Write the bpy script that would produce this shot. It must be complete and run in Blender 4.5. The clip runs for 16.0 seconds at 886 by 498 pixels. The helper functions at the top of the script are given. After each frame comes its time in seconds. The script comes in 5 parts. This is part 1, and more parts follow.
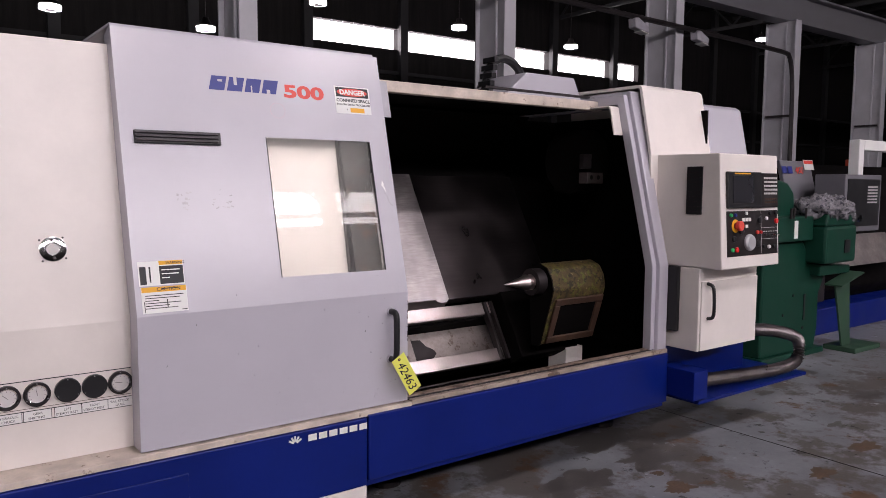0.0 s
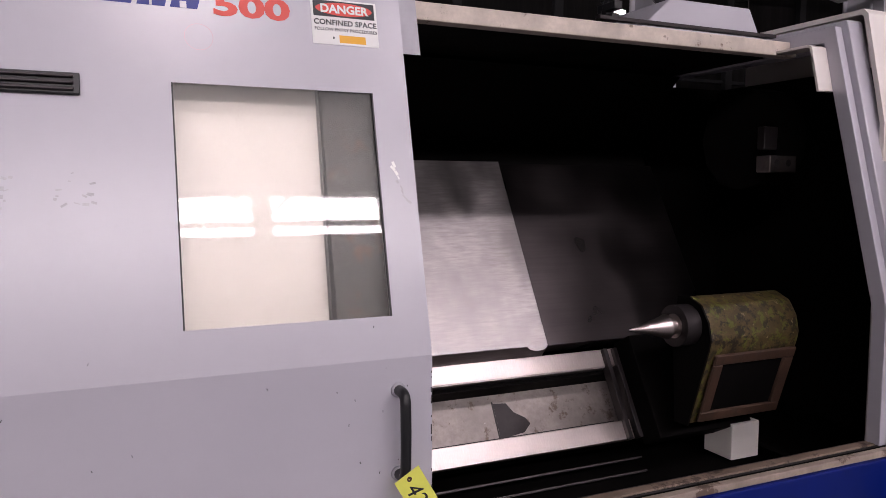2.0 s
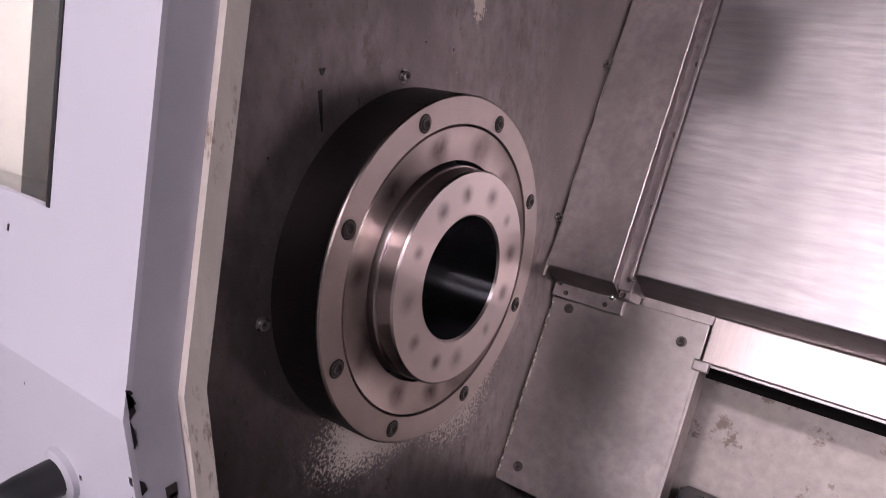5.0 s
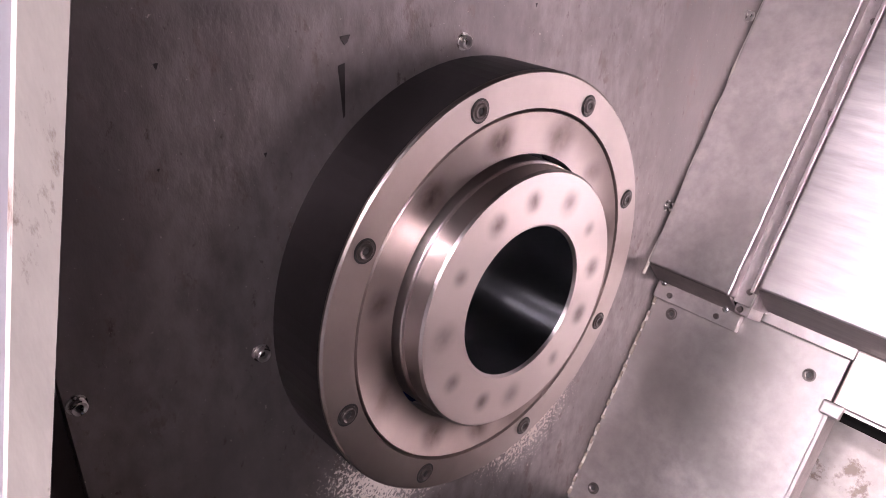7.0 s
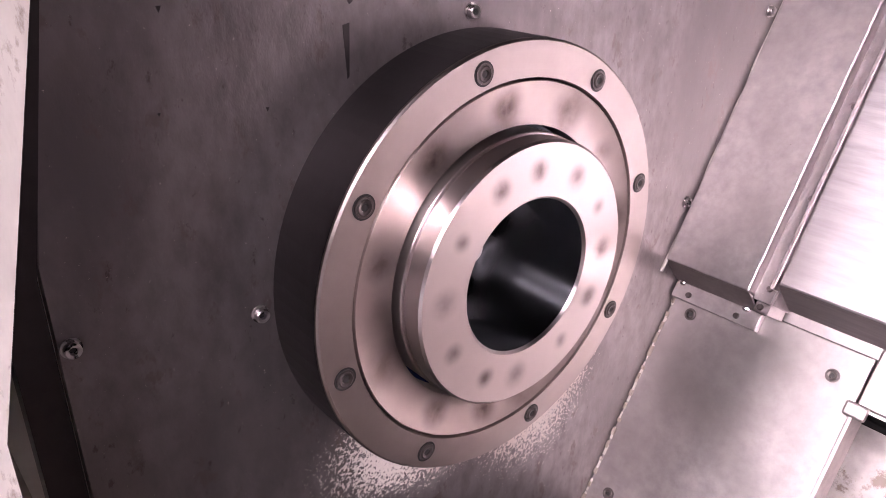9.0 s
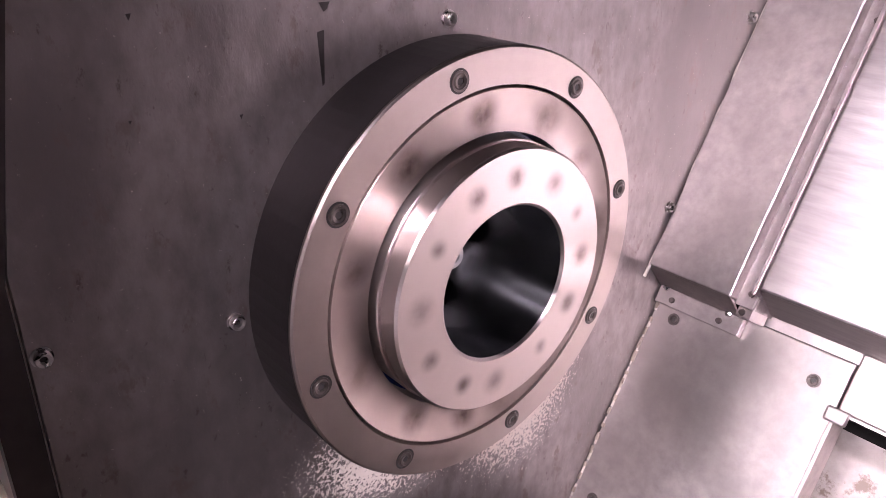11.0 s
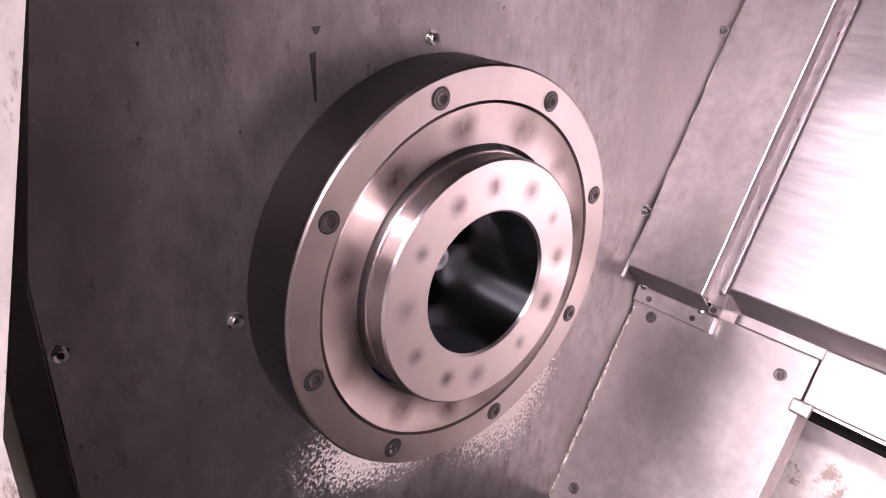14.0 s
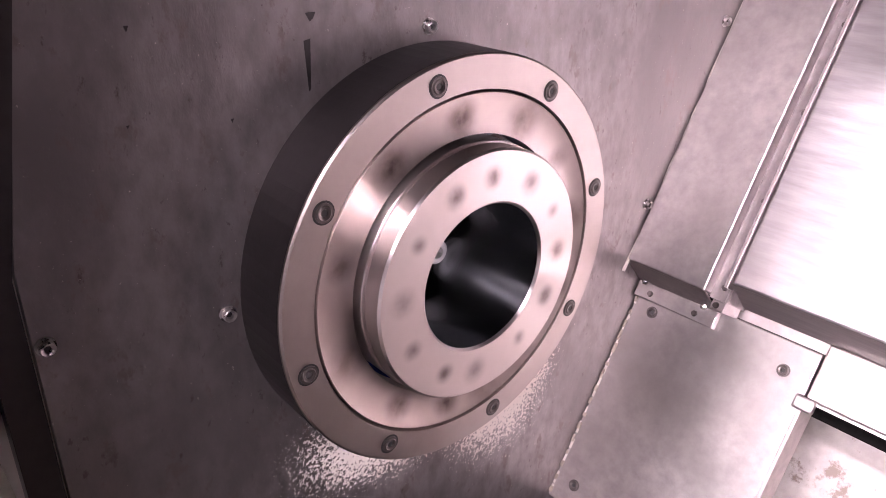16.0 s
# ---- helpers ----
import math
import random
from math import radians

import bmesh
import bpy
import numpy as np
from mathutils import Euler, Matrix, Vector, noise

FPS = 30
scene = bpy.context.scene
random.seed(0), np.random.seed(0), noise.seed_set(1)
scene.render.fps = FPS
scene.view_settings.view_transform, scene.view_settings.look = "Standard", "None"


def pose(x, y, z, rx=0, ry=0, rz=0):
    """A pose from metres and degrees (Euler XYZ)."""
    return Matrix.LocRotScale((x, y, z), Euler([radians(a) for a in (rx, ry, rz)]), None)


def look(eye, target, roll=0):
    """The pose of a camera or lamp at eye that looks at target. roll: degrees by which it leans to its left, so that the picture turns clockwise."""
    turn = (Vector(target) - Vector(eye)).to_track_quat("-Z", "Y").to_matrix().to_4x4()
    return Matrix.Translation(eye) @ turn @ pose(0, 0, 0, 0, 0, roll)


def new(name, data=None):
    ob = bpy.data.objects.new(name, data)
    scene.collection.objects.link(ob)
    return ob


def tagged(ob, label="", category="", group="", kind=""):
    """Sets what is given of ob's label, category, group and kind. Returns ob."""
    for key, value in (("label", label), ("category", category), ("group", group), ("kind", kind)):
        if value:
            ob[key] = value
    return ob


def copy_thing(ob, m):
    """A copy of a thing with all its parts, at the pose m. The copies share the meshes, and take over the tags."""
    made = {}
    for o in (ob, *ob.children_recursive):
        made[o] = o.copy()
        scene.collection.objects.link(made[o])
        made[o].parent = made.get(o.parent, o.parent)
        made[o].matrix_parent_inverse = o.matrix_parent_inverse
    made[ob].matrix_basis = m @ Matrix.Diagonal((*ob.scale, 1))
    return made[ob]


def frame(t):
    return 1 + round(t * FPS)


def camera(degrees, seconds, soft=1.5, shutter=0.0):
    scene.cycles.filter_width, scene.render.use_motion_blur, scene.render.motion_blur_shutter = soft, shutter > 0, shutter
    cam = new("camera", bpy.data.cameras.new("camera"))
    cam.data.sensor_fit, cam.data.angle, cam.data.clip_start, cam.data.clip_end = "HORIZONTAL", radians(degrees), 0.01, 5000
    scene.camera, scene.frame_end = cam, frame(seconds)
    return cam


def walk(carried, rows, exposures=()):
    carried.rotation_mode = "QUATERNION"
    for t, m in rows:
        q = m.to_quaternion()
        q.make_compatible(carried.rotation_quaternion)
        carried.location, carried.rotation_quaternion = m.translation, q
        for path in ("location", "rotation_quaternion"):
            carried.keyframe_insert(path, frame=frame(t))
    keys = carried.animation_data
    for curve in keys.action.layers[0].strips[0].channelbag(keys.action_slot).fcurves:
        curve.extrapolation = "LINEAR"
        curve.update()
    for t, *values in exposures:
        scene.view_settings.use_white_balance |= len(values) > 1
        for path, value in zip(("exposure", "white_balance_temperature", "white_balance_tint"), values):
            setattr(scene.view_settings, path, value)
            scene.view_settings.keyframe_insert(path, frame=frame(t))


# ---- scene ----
cam = camera(61.0, 16.0, 0.85)
PATH = [
    (0, (-1.816, -3.46, 1.699), (-0.626, -1.861, 1.523), 0.4),
    (0.5, (-1.616, -3.189, 1.707), (-0.432, -1.587, 1.527), 0.3),
    (1, (-1.304, -2.926, 1.691), (-0.177, -1.282, 1.518), 0.2),
    (1.5, (-1.033, -2.588, 1.676), (0.068, -0.926, 1.505), 0.2),
    (2, (-0.635, -2.353, 1.632), (0.186, -0.536, 1.468), 0.1),
    (2.5, (-0.276, -2.097, 1.674), (0.183, -0.189, 1.284), 1.5),
    (3, (0.069, -1.758, 1.662), (0.275, 0.148, 1.093), 1.3),
    (3.5, (0.325, -1.445, 1.606), (0.177, 0.456, 1.001), 1.3),
    (4, (0.432, -1.132, 1.55), (-0.052, 0.701, 0.913), 1.2),
    (4.5, (0.519, -0.909, 1.5), (-0.292, 0.803, 0.859), 1.2),
    (5, (0.54, -0.729, 1.453), (-0.573, 0.763, 0.721), 1.0),
    (5.2, (0.531, -0.654, 1.448), (-0.656, 0.713, 0.599), 1.4),
    (7.3, (0.451, -0.509, 1.468), (-0.853, 0.695, 0.545), 0.9),
    (7.5, (0.452, -0.508, 1.468), (-0.86, 0.687, 0.545), 0.9),
    (8, (0.468, -0.516, 1.454), (-0.86, 0.655, 0.523), 0.9),
    (8.5, (0.49, -0.521, 1.424), (-0.863, 0.635, 0.51), 0.9),
    (9, (0.49, -0.504, 1.406), (-0.895, 0.669, 0.566), 0.8),
    (9.5, (0.49, -0.495, 1.407), (-0.897, 0.682, 0.576), 0.9),
    (10, (0.493, -0.489, 1.405), (-0.892, 0.691, 0.574), 0.9),
    (12.5, (0.51, -0.496, 1.425), (-0.862, 0.696, 0.589), 1.0),
    (13, (0.518, -0.501, 1.43), (-0.854, 0.69, 0.593), 1.0),
    (13.5, (0.53, -0.509, 1.435), (-0.839, 0.684, 0.597), 1.0),
    (14, (0.544, -0.513, 1.439), (-0.824, 0.681, 0.601), 1.0),
    (14.5, (0.549, -0.512, 1.436), (-0.82, 0.683, 0.6), 0.9),
    (15, (0.544, -0.512, 1.437), (-0.824, 0.683, 0.6), 1.0),
    (15.5, (0.54, -0.509, 1.436), (-0.828, 0.686, 0.597), 0.9),
    (16, (0.537, -0.503, 1.427), (-0.83, 0.689, 0.584), 1.0),
]
EXPOSURES = [(0.0, 0.32, 6650, 20), (1.5, 0.28, 6650, 20), (2.5, 0.0, 6700, 26), (3.5, -0.28, 6500, 30), (4.0, -0.15, 6500, 28), (4.5, 0.35, 6500, 26), (5.0, 0.95, 6500, 25), (7.3, 2.4, 6500, 26), (9.0, 2.65, 6500, 29), (16.0, 2.75, 6500, 29)]
walk(cam, [(t, look(eye, target, roll)) for t, eye, target, roll in PATH], EXPOSURES)

# ---------------------------------------------------------------- world and lights
world = bpy.data.worlds.new("world")
scene.world = world
world.use_nodes = True
wn = world.node_tree
sky = wn.nodes.new("ShaderNodeTexSky")
sky.sky_type, sky.sun_disc = "NISHITA", False
sky.sun_elevation, sky.sun_rotation = radians(40), radians(150)
wn.links.new(sky.outputs[0], wn.nodes["Background"].inputs[0])
wn.nodes["Background"].inputs[1].default_value = 0.08


def area_lamp(name, m, sx, sy, watts, colour=(1, 1, 1)):
    d = bpy.data.lights.new(name, "AREA")
    d.shape, d.size, d.size_y, d.energy, d.color = "RECTANGLE", sx, sy, watts, colour
    ob = new(name, d)
    ob.matrix_world = m
    return ob


# ---------------------------------------------------------------- materials
def mk(name, base, rough=0.5, metal=0.0, var=0.12, scale=4.0, stretch=(1, 1, 1), bump=0.0, bscale=120.0, bstretch=None, stain=None, rvar=0.1, spec=0.5, coat=0.0, fine=None):
    """A node material: colour varied at two scales, optional stains (colour, threshold, scale), varied roughness, fine bump."""
    m = bpy.data.materials.new(name)
    m.use_nodes = True
    nt = m.node_tree
    b = nt.nodes["Principled BSDF"]
    b.inputs["Metallic"].default_value = metal
    b.inputs["Specular IOR Level"].default_value = spec
    b.inputs["Coat Weight"].default_value = coat
    b.inputs["Coat Roughness"].default_value = 0.15
    tc = nt.nodes.new("ShaderNodeTexCoord")
    mp = nt.nodes.new("ShaderNodeMapping")
    mp.inputs["Scale"].default_value = stretch
    nt.links.new(tc.outputs["Object"], mp.inputs[0])

    mp2 = mp
    if bstretch:
        mp2 = nt.nodes.new("ShaderNodeMapping")
        mp2.inputs["Scale"].default_value = bstretch
        nt.links.new(tc.outputs["Object"], mp2.inputs[0])

    def tex(sc, detail=6.0, rgh=0.6, mp=mp):
        n = nt.nodes.new("ShaderNodeTexNoise")
        n.inputs["Scale"].default_value, n.inputs["Detail"].default_value, n.inputs["Roughness"].default_value = sc, detail, rgh
        nt.links.new(mp.outputs[0], n.inputs["Vector"])
        return n

    def rng(src, a, bb, lo, hi):
        n = nt.nodes.new("ShaderNodeMapRange")
        n.inputs[1].default_value, n.inputs[2].default_value, n.inputs[3].default_value, n.inputs[4].default_value = a, bb, lo, hi
        nt.links.new(src, n.inputs[0])
        return n.outputs[0]

    def mixc(fac, a, bb, kind="MIX"):
        n = nt.nodes.new("ShaderNodeMix")
        n.data_type, n.blend_type = "RGBA", kind
        for s, v in ((0, fac), (6, a), (7, bb)):
            if isinstance(v, (int, float)):
                n.inputs[s].default_value = v
            elif isinstance(v, tuple):
                n.inputs[s].default_value = (*v, 1)
            else:
                nt.links.new(v, n.inputs[s])
        return n.outputs[2]

    n1, n2 = tex(scale, 2.5, 0.5), tex(scale * 9, 4.0, 0.6, mp2)
    dark = tuple(max(c * (1 - var * 1.6), 0) for c in base)
    light = tuple(min(c * (1 + var), 1) for c in base)
    col = mixc(rng(n1.outputs[0], 0.2, 0.8, 0, 1), dark, light)
    col = mixc(rng(n2.outputs[0], 0.35, 0.7, 0, var if fine is None else fine), col, tuple(c * 0.6 for c in base))
    for sc_col, thr, sscale in stain or ():
        n3 = tex(sscale, 8.0, 0.7)
        col = mixc(rng(n3.outputs[0], thr, thr + 0.06, 0, 0.85), col, sc_col)
    nt.links.new(col, b.inputs["Base Color"])
    nt.links.new(rng(n1.outputs[0], 0.2, 0.8, max(rough - rvar, 0.03), min(rough + rvar, 1)), b.inputs["Roughness"])
    if bump:
        n4 = tex(bscale, 3.0, 0.6, mp2)
        bp = nt.nodes.new("ShaderNodeBump")
        bp.inputs["Strength"].default_value, bp.inputs["Distance"].default_value = bump, 0.002
        nt.links.new(n4.outputs[0], bp.inputs["Height"])
        nt.links.new(bp.outputs[0], b.inputs["Normal"])
    return m


def glow(name, colour, strength):
    m = bpy.data.materials.new(name)
    m.use_nodes = True
    b = m.node_tree.nodes["Principled BSDF"]
    b.inputs["Base Color"].default_value = (0, 0, 0, 1)
    b.inputs["Emission Color"].default_value = (*colour, 1)
    b.inputs["Emission Strength"].default_value = strength
    return m


def glass(name, colour=(0.9, 0.9, 0.88), rough=0.02):
    m = bpy.data.materials.new(name)
    m.use_nodes = True
    b = m.node_tree.nodes["Principled BSDF"]
    b.inputs["Base Color"].default_value = (*colour, 1)
    b.inputs["Transmission Weight"].default_value = 1.0
    b.inputs["Roughness"].default_value = rough
    b.inputs["IOR"].default_value = 1.5
    return m


GREY = mk("grey_paint", (0.50, 0.48, 0.535), 0.27, var=0.03, scale=2.5, bump=0.03, bscale=300, stain=(((0.16, 0.13, 0.13), 0.765, 30.0),), rvar=0.0, spec=0.75)
CREAM = mk("cream_paint", (0.78, 0.72, 0.68), 0.38, var=0.05, bump=0.05, bscale=400, stain=(((0.42, 0.33, 0.27), 0.76, 20.0),))
LEDGE = mk("worn_cream_ledge", (0.62, 0.53, 0.46), 0.55, var=0.25, scale=9, stain=(((0.16, 0.1, 0.07), 0.60, 14.0),))
BLUE = mk("blue_paint", (0.0018, 0.0125, 0.155), 0.38, var=0.12, scale=3, bump=0.05, bscale=300, spec=0.25, stain=(((0.02, 0.03, 0.06), 0.72, 30.0),))
STEEL = mk("brushed_steel", (0.47, 0.418, 0.408), 0.42, 1.0, var=0.3, scale=6, bump=0.12, bscale=110, rvar=0.10, fine=0.6, stain=(((0.17, 0.12, 0.11), 0.70, 40.0),))
SHEET = mk("scuffed_steel_sheet", (0.46, 0.42, 0.42), 0.41, 1.0, var=0.30, scale=6.5, stretch=(1, 1, 0.6), bump=0.055, bscale=30, bstretch=(0.2, 1.6, 1.6), rvar=0.14, fine=0.6)
# Darker sheet copy, painting a dim reflection; cover edge and drips share it
DIMSHEET = mk("dim_steel_sheet", (0.085, 0.073, 0.075), 0.33, 1.0, var=0.25, scale=3, bump=0.08, bscale=40, bstretch=(0.10, 3, 3), rvar=0.1)
WALLSTEEL = mk("dull_steel_wall", (0.33, 0.285, 0.285), 0.42, 0.8, var=0.36, scale=5, stretch=(1, 1, 0.6), bump=0.22, bscale=130, rvar=0.09, fine=0.85, stain=(((0.15, 0.11, 0.105), 0.64, 11.0), ((0.22, 0.17, 0.165), 0.58, 27.0), ((0.14, 0.105, 0.105), 0.63, 75.0)))
POLISHED = mk("ground_steel", (0.60, 0.52, 0.50), 0.35, 1.0, var=0.10, scale=5, bstretch=(8, 0.6, 0.6), rvar=0.05, fine=0.3)
RINGSTEEL = mk("machined_ring", (0.45, 0.38, 0.355), 0.36, 1.0, var=0.12, scale=7, bump=0.03, bscale=300, rvar=0.06)
BORE = mk("bored_steel", (0.34, 0.34, 0.365), 0.21, 1.0, var=0.10, scale=8, rvar=0.02)
DARKSTEEL = mk("dark_steel", (0.045, 0.038, 0.04), 0.4, 0.6, var=0.25, scale=8, bump=0.08)
CAST = mk("dirty_cast_iron", (0.42, 0.36, 0.34), 0.5, 0.4, var=0.25, scale=5, bump=0.3, bscale=60, fine=0.5, stain=(((0.17, 0.12, 0.10), 0.57, 14.0), ((0.6, 0.55, 0.52), 0.66, 30.0)))
BLACK = mk("black_plastic", (0.012, 0.012, 0.014), 0.4, var=0.1)
# Near-black base puts the unlit depth of enclosure and openings into the colour
DARK = mk("unlit_interior", (0.005, 0.0042, 0.0042), 0.7, var=0.3, bump=0.1, spec=0.05)
BOLT = mk("bolt_steel", (0.13, 0.11, 0.105), 0.35, 0.9, var=0.2, scale=60)
TURNED = mk("turned_steel", (0.62, 0.54, 0.52), 0.32, 1.0, var=0.05, scale=5, rvar=0.04)
FLANGE = mk("turned_flange", (0.50, 0.42, 0.395), 0.34, 1.0, var=0.12, scale=6, bump=0.03, bscale=300, rvar=0.05)
HOLE = mk("dark_recess", (0.03, 0.025, 0.025), 0.6, var=0.1)
CHROME = mk("chrome", (0.7, 0.7, 0.7), 0.12, 1.0, var=0.05)
WHITE = mk("white_print", (0.8, 0.79, 0.77), 0.45, var=0.04)
LBLUE = mk("blue_print", (0.02, 0.03, 0.22), 0.45, var=0.05)
LRED = mk("red_print", (0.75, 0.07, 0.05), 0.45, var=0.08)
YELLOW = mk("yellow_card", (0.80, 0.80, 0.14), 0.6, var=0.06, scale=20)
ORANGE = mk("orange_print", (0.85, 0.42, 0.02), 0.5, var=0.05)
INK = mk("black_print", (0.015, 0.015, 0.02), 0.5, var=0.05)
# Green base darkened, putting the far corner's lack of light into the paint
GREEN = mk("green_paint", (0.004, 0.045, 0.028), 0.45, var=0.15, bump=0.1, spec=0.3, stain=(((0.006, 0.012, 0.01), 0.66, 8.0),))
CONCRETE = mk("stained_concrete", (0.215, 0.22, 0.24), 0.46, var=0.3, scale=1.6, bump=0.3, bscale=30, rvar=0.15, spec=0.3,
              stain=(((0.10, 0.085, 0.075), 0.50, 1.3), ((0.12, 0.06, 0.03), 0.575, 2.3), ((0.02, 0.017, 0.016), 0.60, 7.0), ((0.33, 0.34, 0.37), 0.63, 5.0)))
COLUMN = mk("pale_column_paint", (0.55, 0.54, 0.58), 0.5, var=0.08, scale=2)
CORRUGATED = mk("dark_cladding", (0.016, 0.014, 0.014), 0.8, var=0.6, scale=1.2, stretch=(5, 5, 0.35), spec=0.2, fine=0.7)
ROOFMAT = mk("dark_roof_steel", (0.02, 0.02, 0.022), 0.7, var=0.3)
PANE = glow("window_daylight", (1.0, 0.97, 0.98), 6.0)
LAMPGLOW = glow("lamp_lens", (1.0, 0.97, 1.0), 30.0)

WINDOW = glass("door_window", (0.80, 0.80, 0.76), 0.02)
WINDOW.node_tree.nodes["Principled BSDF"].inputs["Transmission Weight"].default_value = 0.972
WINDOW.node_tree.nodes["Principled BSDF"].inputs["Coat Weight"].default_value = 0.3
WINDOW.node_tree.nodes["Principled BSDF"].inputs["Coat Roughness"].default_value = 0.28
GAUGEFACE = mk("gauge_face", (0.6, 0.57, 0.56), 0.4, var=0.05)

GREASE = mk("caked_grease", (0.11, 0.075, 0.03), 0.5, 0.0, var=0.6, scale=16, bump=1.0, bscale=45, bstretch=(0.5, 1, 1), fine=0.8, stain=(((0.11, 0.12, 0.02), 0.52, 24.0), ((0.015, 0.010, 0.008), 0.51, 30.0), ((0.40, 0.32, 0.20), 0.62, 34.0)))
RUST = mk("rusty_frame", (0.085, 0.045, 0.03), 0.6, 0.2, var=0.3, scale=12, bump=0.5, bscale=60, stain=(((0.06, 0.035, 0.025), 0.56, 14.0),))
RAG = mk("grey_rag", (0.24, 0.23, 0.25), 0.9, var=0.5, scale=26, bump=0.5, stain=(((0.03, 0.03, 0.045), 0.52, 22.0),))
# Stand's pale green is darkened to carry the dim far corner
STAND = mk("pale_green_paint", (0.03, 0.075, 0.045), 0.5, var=0.2, scale=6)
EDGE = mk("chipped_cream_edge", (0.62, 0.55, 0.50), 0.5, var=0.15, scale=10, stretch=(1, 1, 0.35), bump=0.2, fine=0.35, stain=(((0.15, 0.08, 0.05), 0.60, 22.0), ((0.32, 0.34, 0.40), 0.68, 9.0)))
GREYEDGE = mk("chipped_grey_edge", (0.40, 0.385, 0.43), 0.4, var=0.1, scale=10, bump=0.1, stain=(((0.07, 0.05, 0.05), 0.68, 18.0),))


RUSTPANEL = mk("rust_stained_panel", (0.03, 0.021, 0.019), 0.5, 0.2, var=0.5, scale=14, bump=0.2, fine=0.6, stain=(((0.09, 0.035, 0.015), 0.58, 9.0),))
SCREW = mk("bright_screw", (0.52, 0.48, 0.47), 0.28, 1.0, var=0.1, scale=60)


def powder(mat, spots):
    """Dried pale coolant residue: speckle that thins out round each spot (y, z, half width, half height)."""
    nt = mat.node_tree
    b = nt.nodes["Principled BSDF"]
    col = b.inputs["Base Color"].links[0].from_socket
    rgh = b.inputs["Roughness"].links[0].from_socket
    tc = nt.nodes.new("ShaderNodeTexCoord")
    n = nt.nodes.new("ShaderNodeTexNoise")
    n.inputs["Scale"].default_value, n.inputs["Detail"].default_value, n.inputs["Roughness"].default_value = 230, 5, 0.75
    nt.links.new(tc.outputs["Object"], n.inputs["Vector"])
    total = None
    for y, z, ry, rz in spots:
        mp = nt.nodes.new("ShaderNodeMapping")
        mp.inputs["Location"].default_value, mp.inputs["Scale"].default_value = (0, -y / ry, -z / rz), (0, 1 / ry, 1 / rz)
        nt.links.new(tc.outputs["Object"], mp.inputs[0])
        ln = nt.nodes.new("ShaderNodeVectorMath")
        ln.operation = "LENGTH"
        nt.links.new(mp.outputs[0], ln.inputs[0])
        rm = nt.nodes.new("ShaderNodeMapRange")
        for k, v in ((1, 0.35), (2, 1.0), (3, 0.17), (4, -0.16)):
            rm.inputs[k].default_value = v
        nt.links.new(ln.outputs["Value"], rm.inputs[0])
        if total is None:
            total = rm.outputs[0]
        else:
            mx = nt.nodes.new("ShaderNodeMath")
            mx.operation = "MAXIMUM"
            nt.links.new(total, mx.inputs[0])
            nt.links.new(rm.outputs[0], mx.inputs[1])
            total = mx.outputs[0]
    add = nt.nodes.new("ShaderNodeMath")
    nt.links.new(n.outputs[0], add.inputs[0])
    nt.links.new(total, add.inputs[1])
    edge = nt.nodes.new("ShaderNodeMapRange")
    edge.inputs[1].default_value, edge.inputs[2].default_value = 0.515, 0.54
    nt.links.new(add.outputs[0], edge.inputs[0])
    for src, dst, val in ((col, "Base Color", (0.72, 0.62, 0.57, 1)), (rgh, "Roughness", (0.8, 0.8, 0.8, 1)), (None, "Metallic", (0, 0, 0, 1))):
        mixn = nt.nodes.new("ShaderNodeMix")
        mixn.data_type = "RGBA"
        nt.links.new(edge.outputs[0], mixn.inputs[0])
        if src:
            nt.links.new(src, mixn.inputs[6])
        else:
            mixn.inputs[6].default_value = (b.inputs[dst].default_value,) * 3 + (1,)
        mixn.inputs[7].default_value = val
        nt.links.new(mixn.outputs[2], b.inputs[dst])


def turned(mat, amount):
    """Lathe marks: highlights stretched round the x axis."""
    nt = mat.node_tree
    b = nt.nodes["Principled BSDF"]
    t = nt.nodes.new("ShaderNodeTangent")
    t.direction_type, t.axis = "RADIAL", "X"
    nt.links.new(t.outputs[0], b.inputs["Tangent"])
    b.inputs["Anisotropic"].default_value = amount
    b.inputs["Anisotropic Rotation"].default_value = 0.25


for m_, a_ in ((TURNED, 0.8), (FLANGE, 0.7), (RINGSTEEL, 0.4), (BORE, 0.98)):
    turned(m_, a_)
SILVER = mk("silver_knob", (0.55, 0.55, 0.57), 0.35, 0.3, var=0.1)
# Grey paint darkened for the dim far machine; crane beam shares it
FARGREY = mk("dimmed_grey_paint", (0.16, 0.155, 0.175), 0.45, var=0.1, scale=3)
GRIMY = mk("grimy_sill", (0.26, 0.19, 0.15), 0.5, 0.1, var=0.3, scale=9, bump=0.2, stain=(((0.05, 0.03, 0.025), 0.54, 10.0),))
SILLPAINT = mk("dirty_sill_paint", (0.40, 0.32, 0.27), 0.5, var=0.25, scale=9, bump=0.1, fine=0.4, stain=(((0.10, 0.06, 0.045), 0.57, 12.0),))
CONDUIT = mk("conduit_metal", (0.20, 0.18, 0.18), 0.35, 1.0, var=0.2, scale=10)
powder(WALLSTEEL, ((-0.02, 0.835, 0.22, 0.11), (0.14, 0.82, 0.15, 0.17), (0.17, 1.40, 0.022, 0.05), (0.22, 1.62, 0.03, 0.07)))


